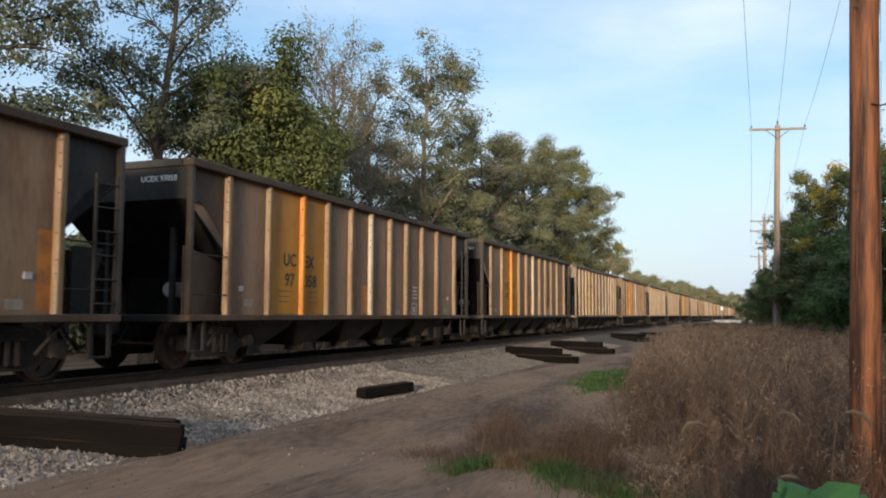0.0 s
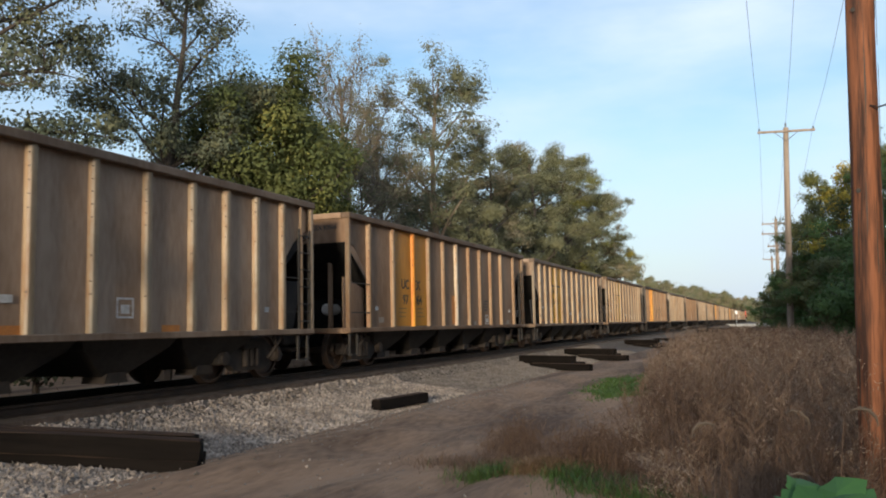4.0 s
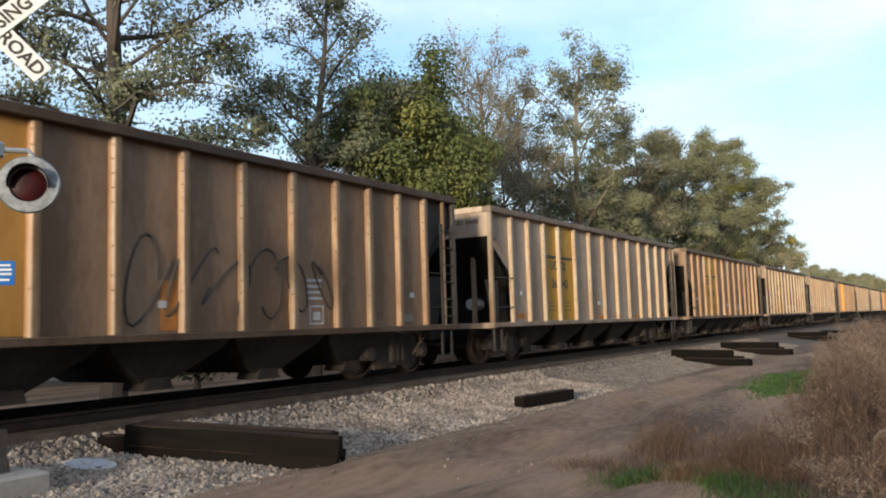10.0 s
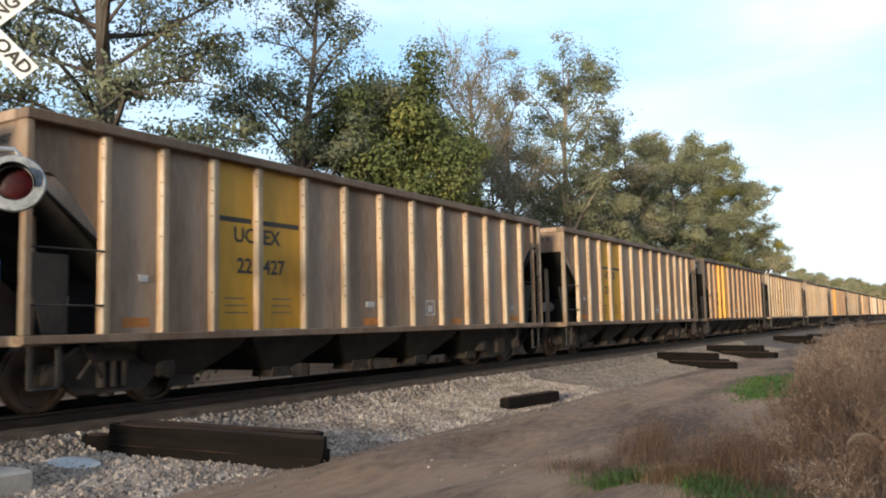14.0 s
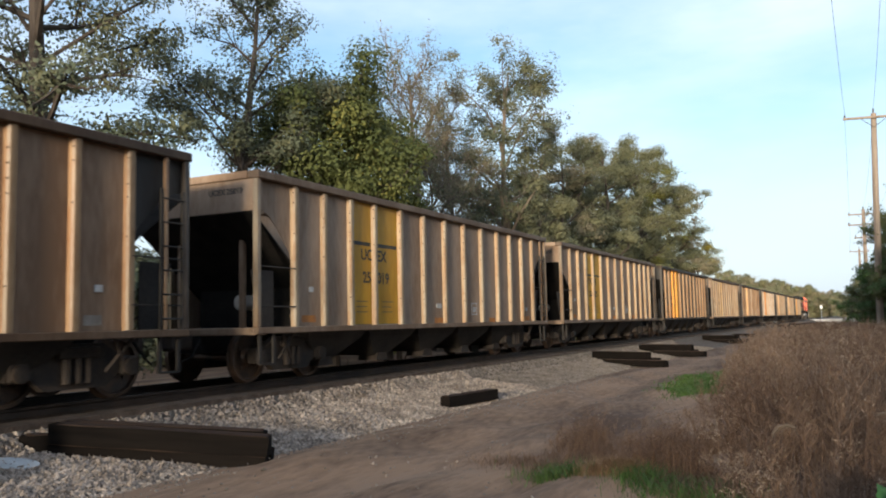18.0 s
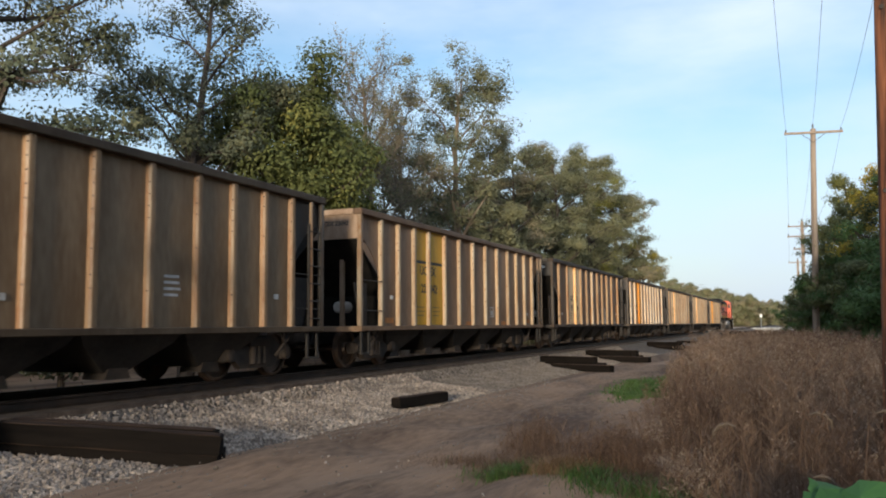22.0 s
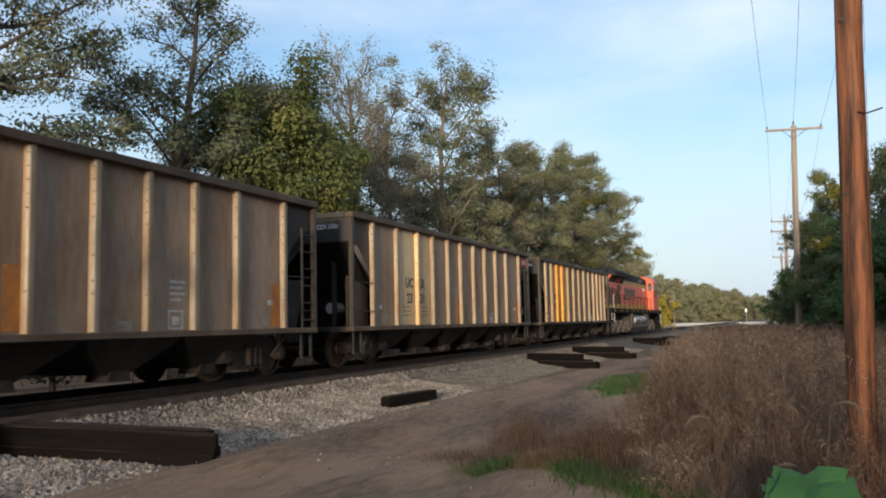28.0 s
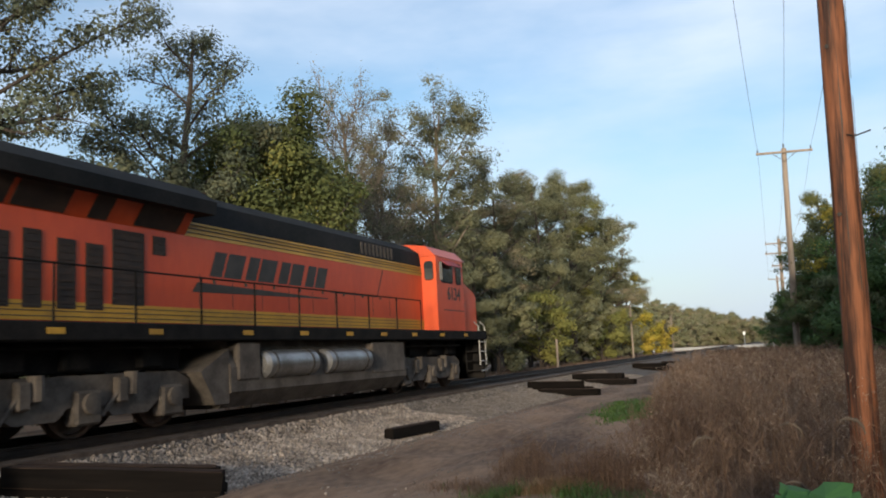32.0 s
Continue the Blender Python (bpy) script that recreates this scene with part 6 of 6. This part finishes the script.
    # the hedge beyond the utility poles
    tree("dark dense tree hung with creepers", 6.2, 42, 9.4, 2.8, 37700, 0.109, "leaf_hedge", 40, base=0.06, limbs=26, twig=7, puff=0.62, second=("leaf_green", 0.45))
    # half its leaf clumps are yellow, in place of sunlight on the top
    tree("tree with sunlit yellow top beyond the poles", 4.4, 47, 9.8, 1.8, 21750, 0.117, "leaf_hedge", 41, base=0.12, limbs=22, puff=0.5, second=("leaf_yellow", 0.5))
    tree("dark tree close beside the pole line", 6.2, 31, 10.0, 2.3, 29000, 0.101, "leaf_mid", 42, base=0.06, limbs=26, puff=0.55, second=("leaf_green", 0.5))
    tree("dark creeper-hung tree behind the grey pole", 3.0, 52, 10.4, 1.5, 26000, 0.11, "leaf_hedge", 43, base=0.05, limbs=26, twig=7, puff=0.5, second=("leaf_mid", 0.35))
    tree("smaller dark tree in the hedge", 2.1, 57, 8.0, 1.4, 20000, 0.11, "leaf_hedge", 44, base=0.05, limbs=24, twig=7, puff=0.5, second=("leaf_green", 0.35))
    for k, (x, y, h, s, leaf) in enumerate(((3.9, 33, 4.4, 1.7, "leaf_green"), (3.3, 40, 5.2, 1.7, "leaf_hedge"), (2.8, 50, 5.4, 1.8, "leaf_hedge"), (2.3, 58, 5.2, 1.7, "leaf_hedge"), (2.2, 68, 5.8, 2.1, "leaf_hedge"),
                                            (1.4, 80, 4.8, 1.9, "leaf_hedge"), (1.1, 94, 5.2, 2.1, "leaf_olive"), (5.6, 25, 4.2, 1.6, "leaf_green"), (0.4, 108, 4.4, 2.1, "leaf_hedge"), (7.5, 27, 7.5, 2.3, "leaf_hedge"))):
        tree("dark green hedge bush beside the pole line", x, y, h, s, 19000 if y < 60 else 10000, 0.085 + 0.0009 * y, leaf, 60 + k, base=0.04, limbs=18, name="shrub", second=("leaf_green", 0.5), puff=0.5)
    # unseen hedge trees behind the yard, added to block sky light
    back = tree("unseen dark tree behind the yard, added for shade", 11, 18, 10.5, 3.4, 14000, 0.3, "leaf_dark", 90, base=0.05, limbs=24, puff=0.9)
    for k, (x, y) in enumerate(((11.5, 11), (10.5, 4), (11.5, -3), (11, -10), (12, -17), (12.5, -25), (14, -34))):
        copy_thing(back, pose(x, y, -0.3, 0, 0, 70 * k))
    # unseen woods behind the yard, added to block the low sun near the ground
    for k in range(15):
        copy_thing(back, pose(-26 + 5.2 * k, -58 - 3 * (k % 2), -2.6 - 0.7 * ((k * 7) % 3), 0, 0, 47 * k))
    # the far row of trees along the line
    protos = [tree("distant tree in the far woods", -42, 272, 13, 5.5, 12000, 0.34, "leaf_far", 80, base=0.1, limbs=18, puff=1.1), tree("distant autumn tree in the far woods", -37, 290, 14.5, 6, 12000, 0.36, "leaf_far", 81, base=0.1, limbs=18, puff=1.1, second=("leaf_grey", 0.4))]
    rnd = random.Random(5)
    for k in range(22):
        y = 285 + 11 * k
        copy_thing(protos[k % 2], pose(-40 + 0.05 * (y - 285) - 5 * rnd.random(), y + rnd.uniform(-5, 5), -0.9 - 2.5 * rnd.random(), 0, 0, rnd.uniform(0, 360)))
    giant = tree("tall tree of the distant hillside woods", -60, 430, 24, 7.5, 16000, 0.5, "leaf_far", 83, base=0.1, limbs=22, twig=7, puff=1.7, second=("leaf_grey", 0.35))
    for k in range(26):
        x = -78 + 4.4 * k
        top = float(np.interp(x, [-80, -45, -20, -5, 36], [21.5, 20.5, 13.5, 9.5, 8.5]))
        copy_thing(giant, pose(x, 430 + rnd.uniform(-15, 15), top - 24 + rnd.uniform(-1.5, 1), 0, 0, rnd.uniform(0, 360)))
    for k in range(30):
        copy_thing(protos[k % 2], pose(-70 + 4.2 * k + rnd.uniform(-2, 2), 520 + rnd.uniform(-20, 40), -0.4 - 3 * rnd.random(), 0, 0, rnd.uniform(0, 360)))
    low = tree("low thicket behind the row of trees", -25, 1, 5.2, 2.6, 16000, 0.2, "leaf_olive", 95, base=0.03, limbs=20, name="shrub", puff=0.75)
    for k in range(44):
        copy_thing(low, pose(-25.5 - 3 * rnd.random(), 4.5 + 3.6 * k, -0.3 - 0.5 * rnd.random(), 0, 0, rnd.uniform(0, 360)))
    for k in range(10):
        y = 130 + 26 * k
        copy_thing(protos[k % 2], pose(9 + 5 * rnd.random(), y, -3.5 - 2 * rnd.random(), 0, 0, rnd.uniform(0, 360)))


def blades(n, xs, ys, heights, width, rng, bend=0.35, lift=0.0):
    """Grass blades: a bent strip of three faces each, as arrays."""
    z = ground_z(xs, ys) + lift
    a = rng.uniform(0, 2 * math.pi, n)
    d = np.stack([np.cos(a), np.sin(a), np.zeros(n)], -1)
    s = np.stack([-np.sin(a), np.cos(a), np.zeros(n)], -1)
    b = rng.uniform(0.05, 1.0, n)[:, None] * bend * heights[:, None]
    root = np.stack([xs, ys, z], -1)
    h = heights[:, None] * np.array([0, 0, 1.0])
    w = width * rng.uniform(0.6, 1.4, n)[:, None]
    pts = [root - s * w, root + s * w, root + h * 0.55 + d * b * 0.35 - s * w * 0.8, root + h * 0.55 + d * b * 0.35 + s * w * 0.8, root + h + d * b]
    v = np.stack(pts, 1).reshape(-1, 3)
    i = 5 * np.arange(n)[:, None]
    return v, np.concatenate([i + [0, 1, 3], i + [0, 3, 2], i + [2, 3, 4]], 0)


def weed_edge(y):
    """How far the weeds reach towards the track."""
    return np.interp(y, [4, 7.5, 10, 13, 19, 28, 45, 62, 120], [-0.2, -1.2, -1.9, -2.45, -2.9, -4.0, -4.6, -5.4, -6.2])


def weed_height(x, y):
    """Low grass at the front of the yard, tall weeds further in."""
    return np.clip(0.22 + 0.22 * (y - 6.4) + 0.55 * np.maximum(0, x + 0.5), 0.22, 1.0)


def build_weeds():
    rng = np.random.default_rng(11)

    def field(n, y0, y1, power):
        y = y0 + (y1 - y0) * rng.random(n) ** power
        x = weed_edge(y) + (4.5 + 0.05 * y) * rng.random(n) ** 0.85
        # thin and patchy along the edge
        patch_ = 0.5 + 0.5 * np.sin(3.1 * x + 1.3 * y) * np.sin(2.3 * y - 1.1 * x)
        keep = rng.random(n) < np.clip((x - weed_edge(y)) / 0.9, 0.02, 1) * (0.55 + 0.45 * patch_)
        return x[keep], y[keep]
    x, y = field(9000, 5.6, 34, 1.25)
    edge = np.clip((x - weed_edge(y)) / 1.0, 0.25, 1)
    h = (0.35 + 0.62 * rng.random(len(x)) ** 1.4) * (0.4 + 0.6 * edge) * weed_height(x, y)
    v, f = blades(len(x), x, y, h, 0.0034, rng, 0.75)
    tagged(new("dry_weeds", sheet_mesh("dry_weeds", v, f, M["straw"])), "tall dry brown weeds and grass in the yard", "weeds", kind="stuff")
    # bushy dead plants: a stem each, with twigs that fork upwards and seed wisps coloured pale as sunlit tips
    x, y = field(7000, 5.9, 36, 1.15)
    m = len(x)
    edge = np.clip((x - weed_edge(y)) / 1.1, 0.3, 1)
    tall = (0.5 + 0.95 * rng.random(m) ** 2.0) * (0.45 + 0.55 * edge) * weed_height(x, y)
    lean_ = rng.normal(0, 0.13, (m, 2))
    per = 44
    k = np.repeat(np.arange(m), per)
    q = rng.uniform(0.22, 1.0, len(k))
    a = rng.uniform(0, 2 * math.pi, len(k))
    gz = ground_z(x, y)
    foot = np.stack([x[k] + lean_[k, 0] * q * tall[k], y[k] + lean_[k, 1] * q * tall[k], gz[k] + q * tall[k]], -1)
    long_ = (0.10 + 0.20 * rng.random(len(k))) * (1.25 - 0.8 * q) * (0.6 + 0.6 * tall[k])
    rise = rng.uniform(0.5, 1.6, len(k))
    way = np.stack([np.cos(a), np.sin(a), rise], -1) / np.sqrt(1 + rise ** 2)[:, None]
    tip = foot + way * long_[:, None]
    side = np.cross(way, rng.normal(size=(len(k), 3)))
    side *= (0.0012 + 0.00010 * y[k])[:, None] / np.linalg.norm(side, axis=1)[:, None]
    mid = (foot + tip) / 2 + rng.normal(0, 0.012, (len(k), 3))
    v = np.stack([foot - side, foot + side, mid + side, mid - side, tip], 1).reshape(-1, 3)
    i5 = 5 * np.arange(len(k))[:, None]
    f = np.concatenate([i5 + [0, 1, 2], i5 + [0, 2, 3], i5 + [3, 2, 4]], 0)
    tagged(new("weed_twigs", sheet_mesh("weed_twigs", v, f, M["straw"])), "bushy dead brown weeds with forking twigs", "weeds", kind="stuff")
    v, f = blades(m, x, y, tall * 0.95, 0.0045, rng, 0.2)
    tagged(new("weed_stems", sheet_mesh("weed_stems", v, f, M["stem"])), "upright dead stems of the bushy weeds", "weeds", kind="stuff")
    pale = (rng.random(m) < np.clip(0.25 + 0.5 * np.sin(1.7 * x + 0.6 * y) + 0.25 * (y > 8), 0.03, 0.8))[k] & (q > 0.4)
    c = np.repeat(tip[pale], 2, 0) + rng.normal(0, 0.016, (2 * pale.sum(), 3))
    v, f = leaf_quads(c, 0.030, rng, droop=-0.5, wide=0.12)
    tagged(new("weed_wisps", sheet_mesh("weed_wisps", v, f, M["wisp"])), "dry wisps on the weed tips, coloured pale as sunlit", "weeds", kind="stuff")
    x, y = field(16000, 30, 130, 1.3)
    v, f = blades(len(x), x, y, rng.uniform(0.5, 1.0, len(x)), 0.016, rng)
    tagged(new("far_weeds", sheet_mesh("far_weeds", v, f, M["straw"])), "dry brown weeds along the pole line", "weeds", kind="stuff")
    # unseen weeds behind the viewpoint, added to shade those in front
    x, y = rng.uniform(-1.8, 6, 14000), rng.uniform(-14, 3.5, 14000)
    v, f = blades(len(x), x, y, rng.uniform(0.25, 0.6, len(x)), 0.01, rng, 0.45)
    keep = np.hypot(x, y) > 1.2
    faces = f.reshape(3, -1, 3)[:, keep].reshape(-1, 3)
    tagged(new("weeds_behind", sheet_mesh("weeds_behind", v, faces, M["straw"])), "unseen dry brown weeds behind the camera, added for shade", "weeds", kind="stuff")
    # side shoots with seed heads
    x, y = field(9000, 5.8, 26, 1.2)
    h = rng.uniform(0.5, 1.0, len(x))
    c = np.stack([x, y, ground_z(x, y) + h * weed_height(x, y) * rng.uniform(0.5, 1.0, len(x))], -1)
    v, f = leaf_quads(c, 0.026, rng, droop=-0.6)
    tagged(new("weed_seed_heads", sheet_mesh("weed_seed_heads", v, f, M["seed"])), "small pale seed heads among the dry weeds", "weeds", kind="stuff")
    # low clumps on the dirt in front of the weeds
    cx = rng.uniform(-3.9, -1.5, 34)
    cy = 9.7 + rng.uniform(-0.6, 1.6, 34) - 0.25 * (cx + 2.7)
    size = rng.uniform(0.12, 0.36, 34)
    k = rng.choice(34, 9000, p=size ** 2 / (size ** 2).sum())
    off = rng.normal(size=(9000, 3)) * 0.42
    c = np.stack([cx[k] + off[:, 0] * size[k], cy[k] + off[:, 1] * size[k], ground_z(cx[k], cy[k]) + np.abs(off[:, 2]) * size[k] * 1.8], -1)
    v, f = leaf_quads(c, 0.13, rng, droop=-0.8, wide=0.022)
    tagged(new("low_dry_clumps", sheet_mesh("low_dry_clumps", v, f, M["straw"])), "low clumps of dry brown stalks on the dirt", "weeds", kind="stuff")
    k = k[:1100]
    v, f = blades(1100, cx[k] + 0.5 * size[k] * rng.normal(size=1100), cy[k] + 0.5 * size[k] * rng.normal(size=1100), rng.uniform(0.1, 0.45, 1100), 0.003, rng, 0.5)
    tagged(new("tuft_stalks", sheet_mesh("tuft_stalks", v, f, M["stem"])), "thin upright dry stalks on the low clumps", "weeds", kind="stuff")

    def patch(name, label, spots, n, h0, h1, material, width=0.006):
        xs, ys = [], []
        for px, py, rx, ry in spots:
            m = n // len(spots)
            xs.append(px + rx * rng.normal(size=m) * 0.5)
            ys.append(py + ry * rng.normal(size=m) * 0.5)
        xs, ys = np.concatenate(xs), np.concatenate(ys)
        v, f = blades(len(xs), xs, ys, rng.uniform(h0, h1, len(xs)) * rng.uniform(0.5, 1.0, len(xs)), width, rng, 1.7)
        tagged(new(name, sheet_mesh(name, v, f, M[material])), label, "grass", kind="stuff")
    patch("green_grass_patch", "patch of bright green grass on the dirt path", [(-3.5, 22.6, 0.75, 2.8), (-3.3, 21.0, 0.65, 2.0), (-3.8, 24.6, 0.6, 2.2)], 36000, 0.04, 0.11, "green", 0.011)
    patch("green_grass_tufts", "green grass tufts among the dry weeds", [(-3.05, 9.0, 0.42, 0.3), (-2.0, 8.7, 0.35, 0.4), (-1.5, 8.2, 0.5, 0.4), (-1.0, 7.7, 0.5, 0.4), (-0.55, 7.5, 0.5, 0.4), (-0.2, 7.0, 0.4, 0.3)], 6600, 0.04, 0.2, "green", 0.004)
    patch("dead_grass_mound", "mound of flattened straw-coloured dead grass", [(-2.45, 8.95, 0.36, 0.26), (-2.35, 9.0, 0.3, 0.2)], 7500, 0.05, 0.2, "thatch", 0.003)
    patch("low_dry_grass", "low dry brown grass at the edge of the dirt", [(-3.3, 9.6, 1.0, 0.5), (-2.2, 9.6, 0.8, 0.6), (-1.6, 9.0, 0.6, 0.6), (-1.2, 8.2, 0.5, 0.5)], 9000, 0.04, 0.2, "straw", 0.003)
    patch("hedge_foot_brush", "tall brown brush along the foot of the hedge", [(3.6, 26, 2.6, 7), (2.6, 38, 2.4, 9), (1.4, 54, 2.2, 12)], 9000, 0.7, 1.7, "stem", 0.009)
    patch("far_side_weeds", "weeds on the far side of the track", [(-16.8, 62, 1.4, 34), (-16.8, 95, 1.6, 40)], 7000, 0.2, 0.6, "straw", 0.02)
    # foxtail heads
    for n, (px, py, h, side) in enumerate(((-0.30, 6.5, 0.88, -1), (0.0, 6.8, 0.96, 1), (0.42, 6.3, 1.02, 1), (0.0, 6.2, 0.60, 1))):
        gz = float(ground_z(px, py))
        ob = thing("foxtail_grass", "drooping pale foxtail grass head on a thin stalk", "grass", m=pose(px, py, gz), group="foxtail grasses")
        stalk = [(0, 0, 0), (0.02 * side, 0, h * 0.6), (0.06 * side, 0, h * 0.95), (0.10 * side, 0, h)]
        part("stalk", Build().tube(stalk, 0.003, 4), M["straw"], ob)
        pts = [(0.10 * side, 0, h), (0.16 * side, 0, h + 0.018), (0.22 * side, 0, h + 0.002), (0.26 * side, 0, h - 0.045), (0.27 * side, 0, h - 0.10)]
        head = Build().tube(pts, [0.004, 0.010, 0.012, 0.010, 0.004], 8)
        for q in range(260):
            p = Vector(pts[rng.integers(0, 4)]).lerp(Vector(pts[rng.integers(1, 5)]), rng.random())
            w = Vector(rng.normal(size=3)).normalized()
            head.add([p, p + w * 0.022 + Vector((0.001, 0, 0)), p + w * 0.022 - Vector((0.001, 0, 0))], [(0, 1, 2)])
        part("seed_head", head, M["foxtail"], ob)


def build_vine():
    """Broad lobed leaves low in front of the near pole."""
    vine = thing("broadleaf_vine", "broad bright green lobed leaves low before the pole", "plant", m=pose(0.31, 5.4, -0.34))
    rnd = random.Random(3)
    half = [(0.2, -0.47), (0.42, -0.38), (0.54, -0.14), (0.47, 0.06), (0.48, 0.24), (0.3, 0.36), (0.14, 0.5)]
    out = [(0, -0.36)] + half + [(0, 0.62)] + [(-x, y) for x, y in half[::-1]]
    for n in range(16):
        b = Build()
        s = rnd.uniform(0.24, 0.42)
        vs = [(0, 0, 0.03 * s)] + [(x * s, y * s, -0.16 * s * (x * x + y * y) ** 0.5 * 2 + rnd.uniform(-0.02, 0.02) * s) for x, y in out]
        vs2 = [(x, y, z - 0.002) for x, y, z in vs]
        k = len(out)
        b.add(vs + vs2, [(0, 1 + i, 1 + (i + 1) % k) for i in range(k)] + [(k + 1, k + 2 + (i + 1) % k, k + 2 + i) for i in range(k)])
        ob = part("leaf", b, M["vine"], vine)
        x, y = rnd.uniform(-0.28, 0.28), rnd.uniform(-0.22, 0.2)
        z = 0.74 - 0.35 * abs(x) - 0.35 * rnd.random() ** 2
        ob.matrix_basis = pose(x, y, z, rnd.uniform(15, 50), rnd.uniform(-25, 25), rnd.uniform(-70, 70))
        part("leaf_stalk", Build().tube([(x, y, z), (x * 0.6, y * 0.6, z * 0.5), (0, 0, 0)], 0.004, 4), M["green"], vine)


def build_distance():
    thing("far_crossing", "pale road crossing the track far away", "road", data=Build().box(-60, 30, 196, 203, -0.3, 0.36).mesh("far_crossing", M["road"]), kind="structure")
    for x, y, h in ((-15.2, 92, 6.2), (-15.4, 130, 6.0)):
        thing("marker_post", "slender pale post beside the track", "post", m=pose(x, y, -0.2), data=Build().tube([(0, 0, 0), (0.03, 0, h)], [0.11, 0.07], 8).mesh("marker_post", M["oldpole"]))
    sign = thing("far_signal_post", "small white signal post by the far crossing", "signal", m=pose(-7.4, 190, 0))
    part("post", Build().tube([(0, 0, 0), (0, 0, 2.6)], 0.07, 8), M["alu"], sign)
    part("head", Build().box(-0.25, 0.25, -0.1, 0.1, 2.6, 3.3, 0.03), M["white"], sign)
    stub = thing("whistle_post", "short weathered white post near the trees", "post", m=pose(-15.5, 60, -0.2))
    part("post", Build().box(-0.07, 0.07, -0.07, 0.07, 0, 2.4, 0.01), M["oldpole"], stub)


build_trees()
build_weeds()
build_vine()
build_distance()


def motions():
    """The train runs towards -y at a nearly even pace, slackening a little now and then, with its wheels turning."""
    lag = [(0, 0.0), (1, 0.08), (2, 0.03), (3, 0.02), (6, -0.05), (7, 0.38), (8, 0.37), (9, 0.31), (10, 0.27), (11, 0.14), (12, 0.11), (13, 0.08), (14, 0.05),
           (17, -0.03), (20, 0.0), (21, -0.07), (23, 0.0), (24, 0.06), (25, 0.11), (28, 0.26), (29, 0.18), (30, 0.21), (31, 0.1), (32, 0.0)]
    times = [0, 1 / 30, 2 / 30, 0.1] + list(range(1, 32)) + [31.9, 32 - 2 / 30, 32 - 1 / 30, 32]
    for ob, y in CARS + [(LOCO, LOCO_Y)]:
        walk(ob, [(t, pose(TRACK_X, y - SPEED * t + float(np.interp(t, *zip(*lag))), RAIL_Z)) for t in times])
    lead = {}
    for ob, _ in CARS + [(LOCO, 0)]:
        kind, radius = ("loco", 0.53) if ob == LOCO else ("hopper", 0.457)
        for truck in (c for c in ob.children if c.name.startswith("truck")):
            for wheels in (c for c in truck.children if c.name.startswith("wheelset")):
                key = (kind, round(wheels.location.y, 2))
                if key not in lead:
                    turn = math.degrees(SPEED / radius)
                    walk(wheels, [(f / 30, pose(0, key[1], radius, turn * f / 30 % 360)) for f in range(0, 961)])
                    lead[key] = wheels
                else:
                    # the same turning serves every wheelset in this place of a truck
                    wheels.rotation_mode = "QUATERNION"
                    keys = wheels.animation_data_create()
                    keys.action = lead[key].animation_data.action
                    keys.action_slot = lead[key].animation_data.action_slot


motions()
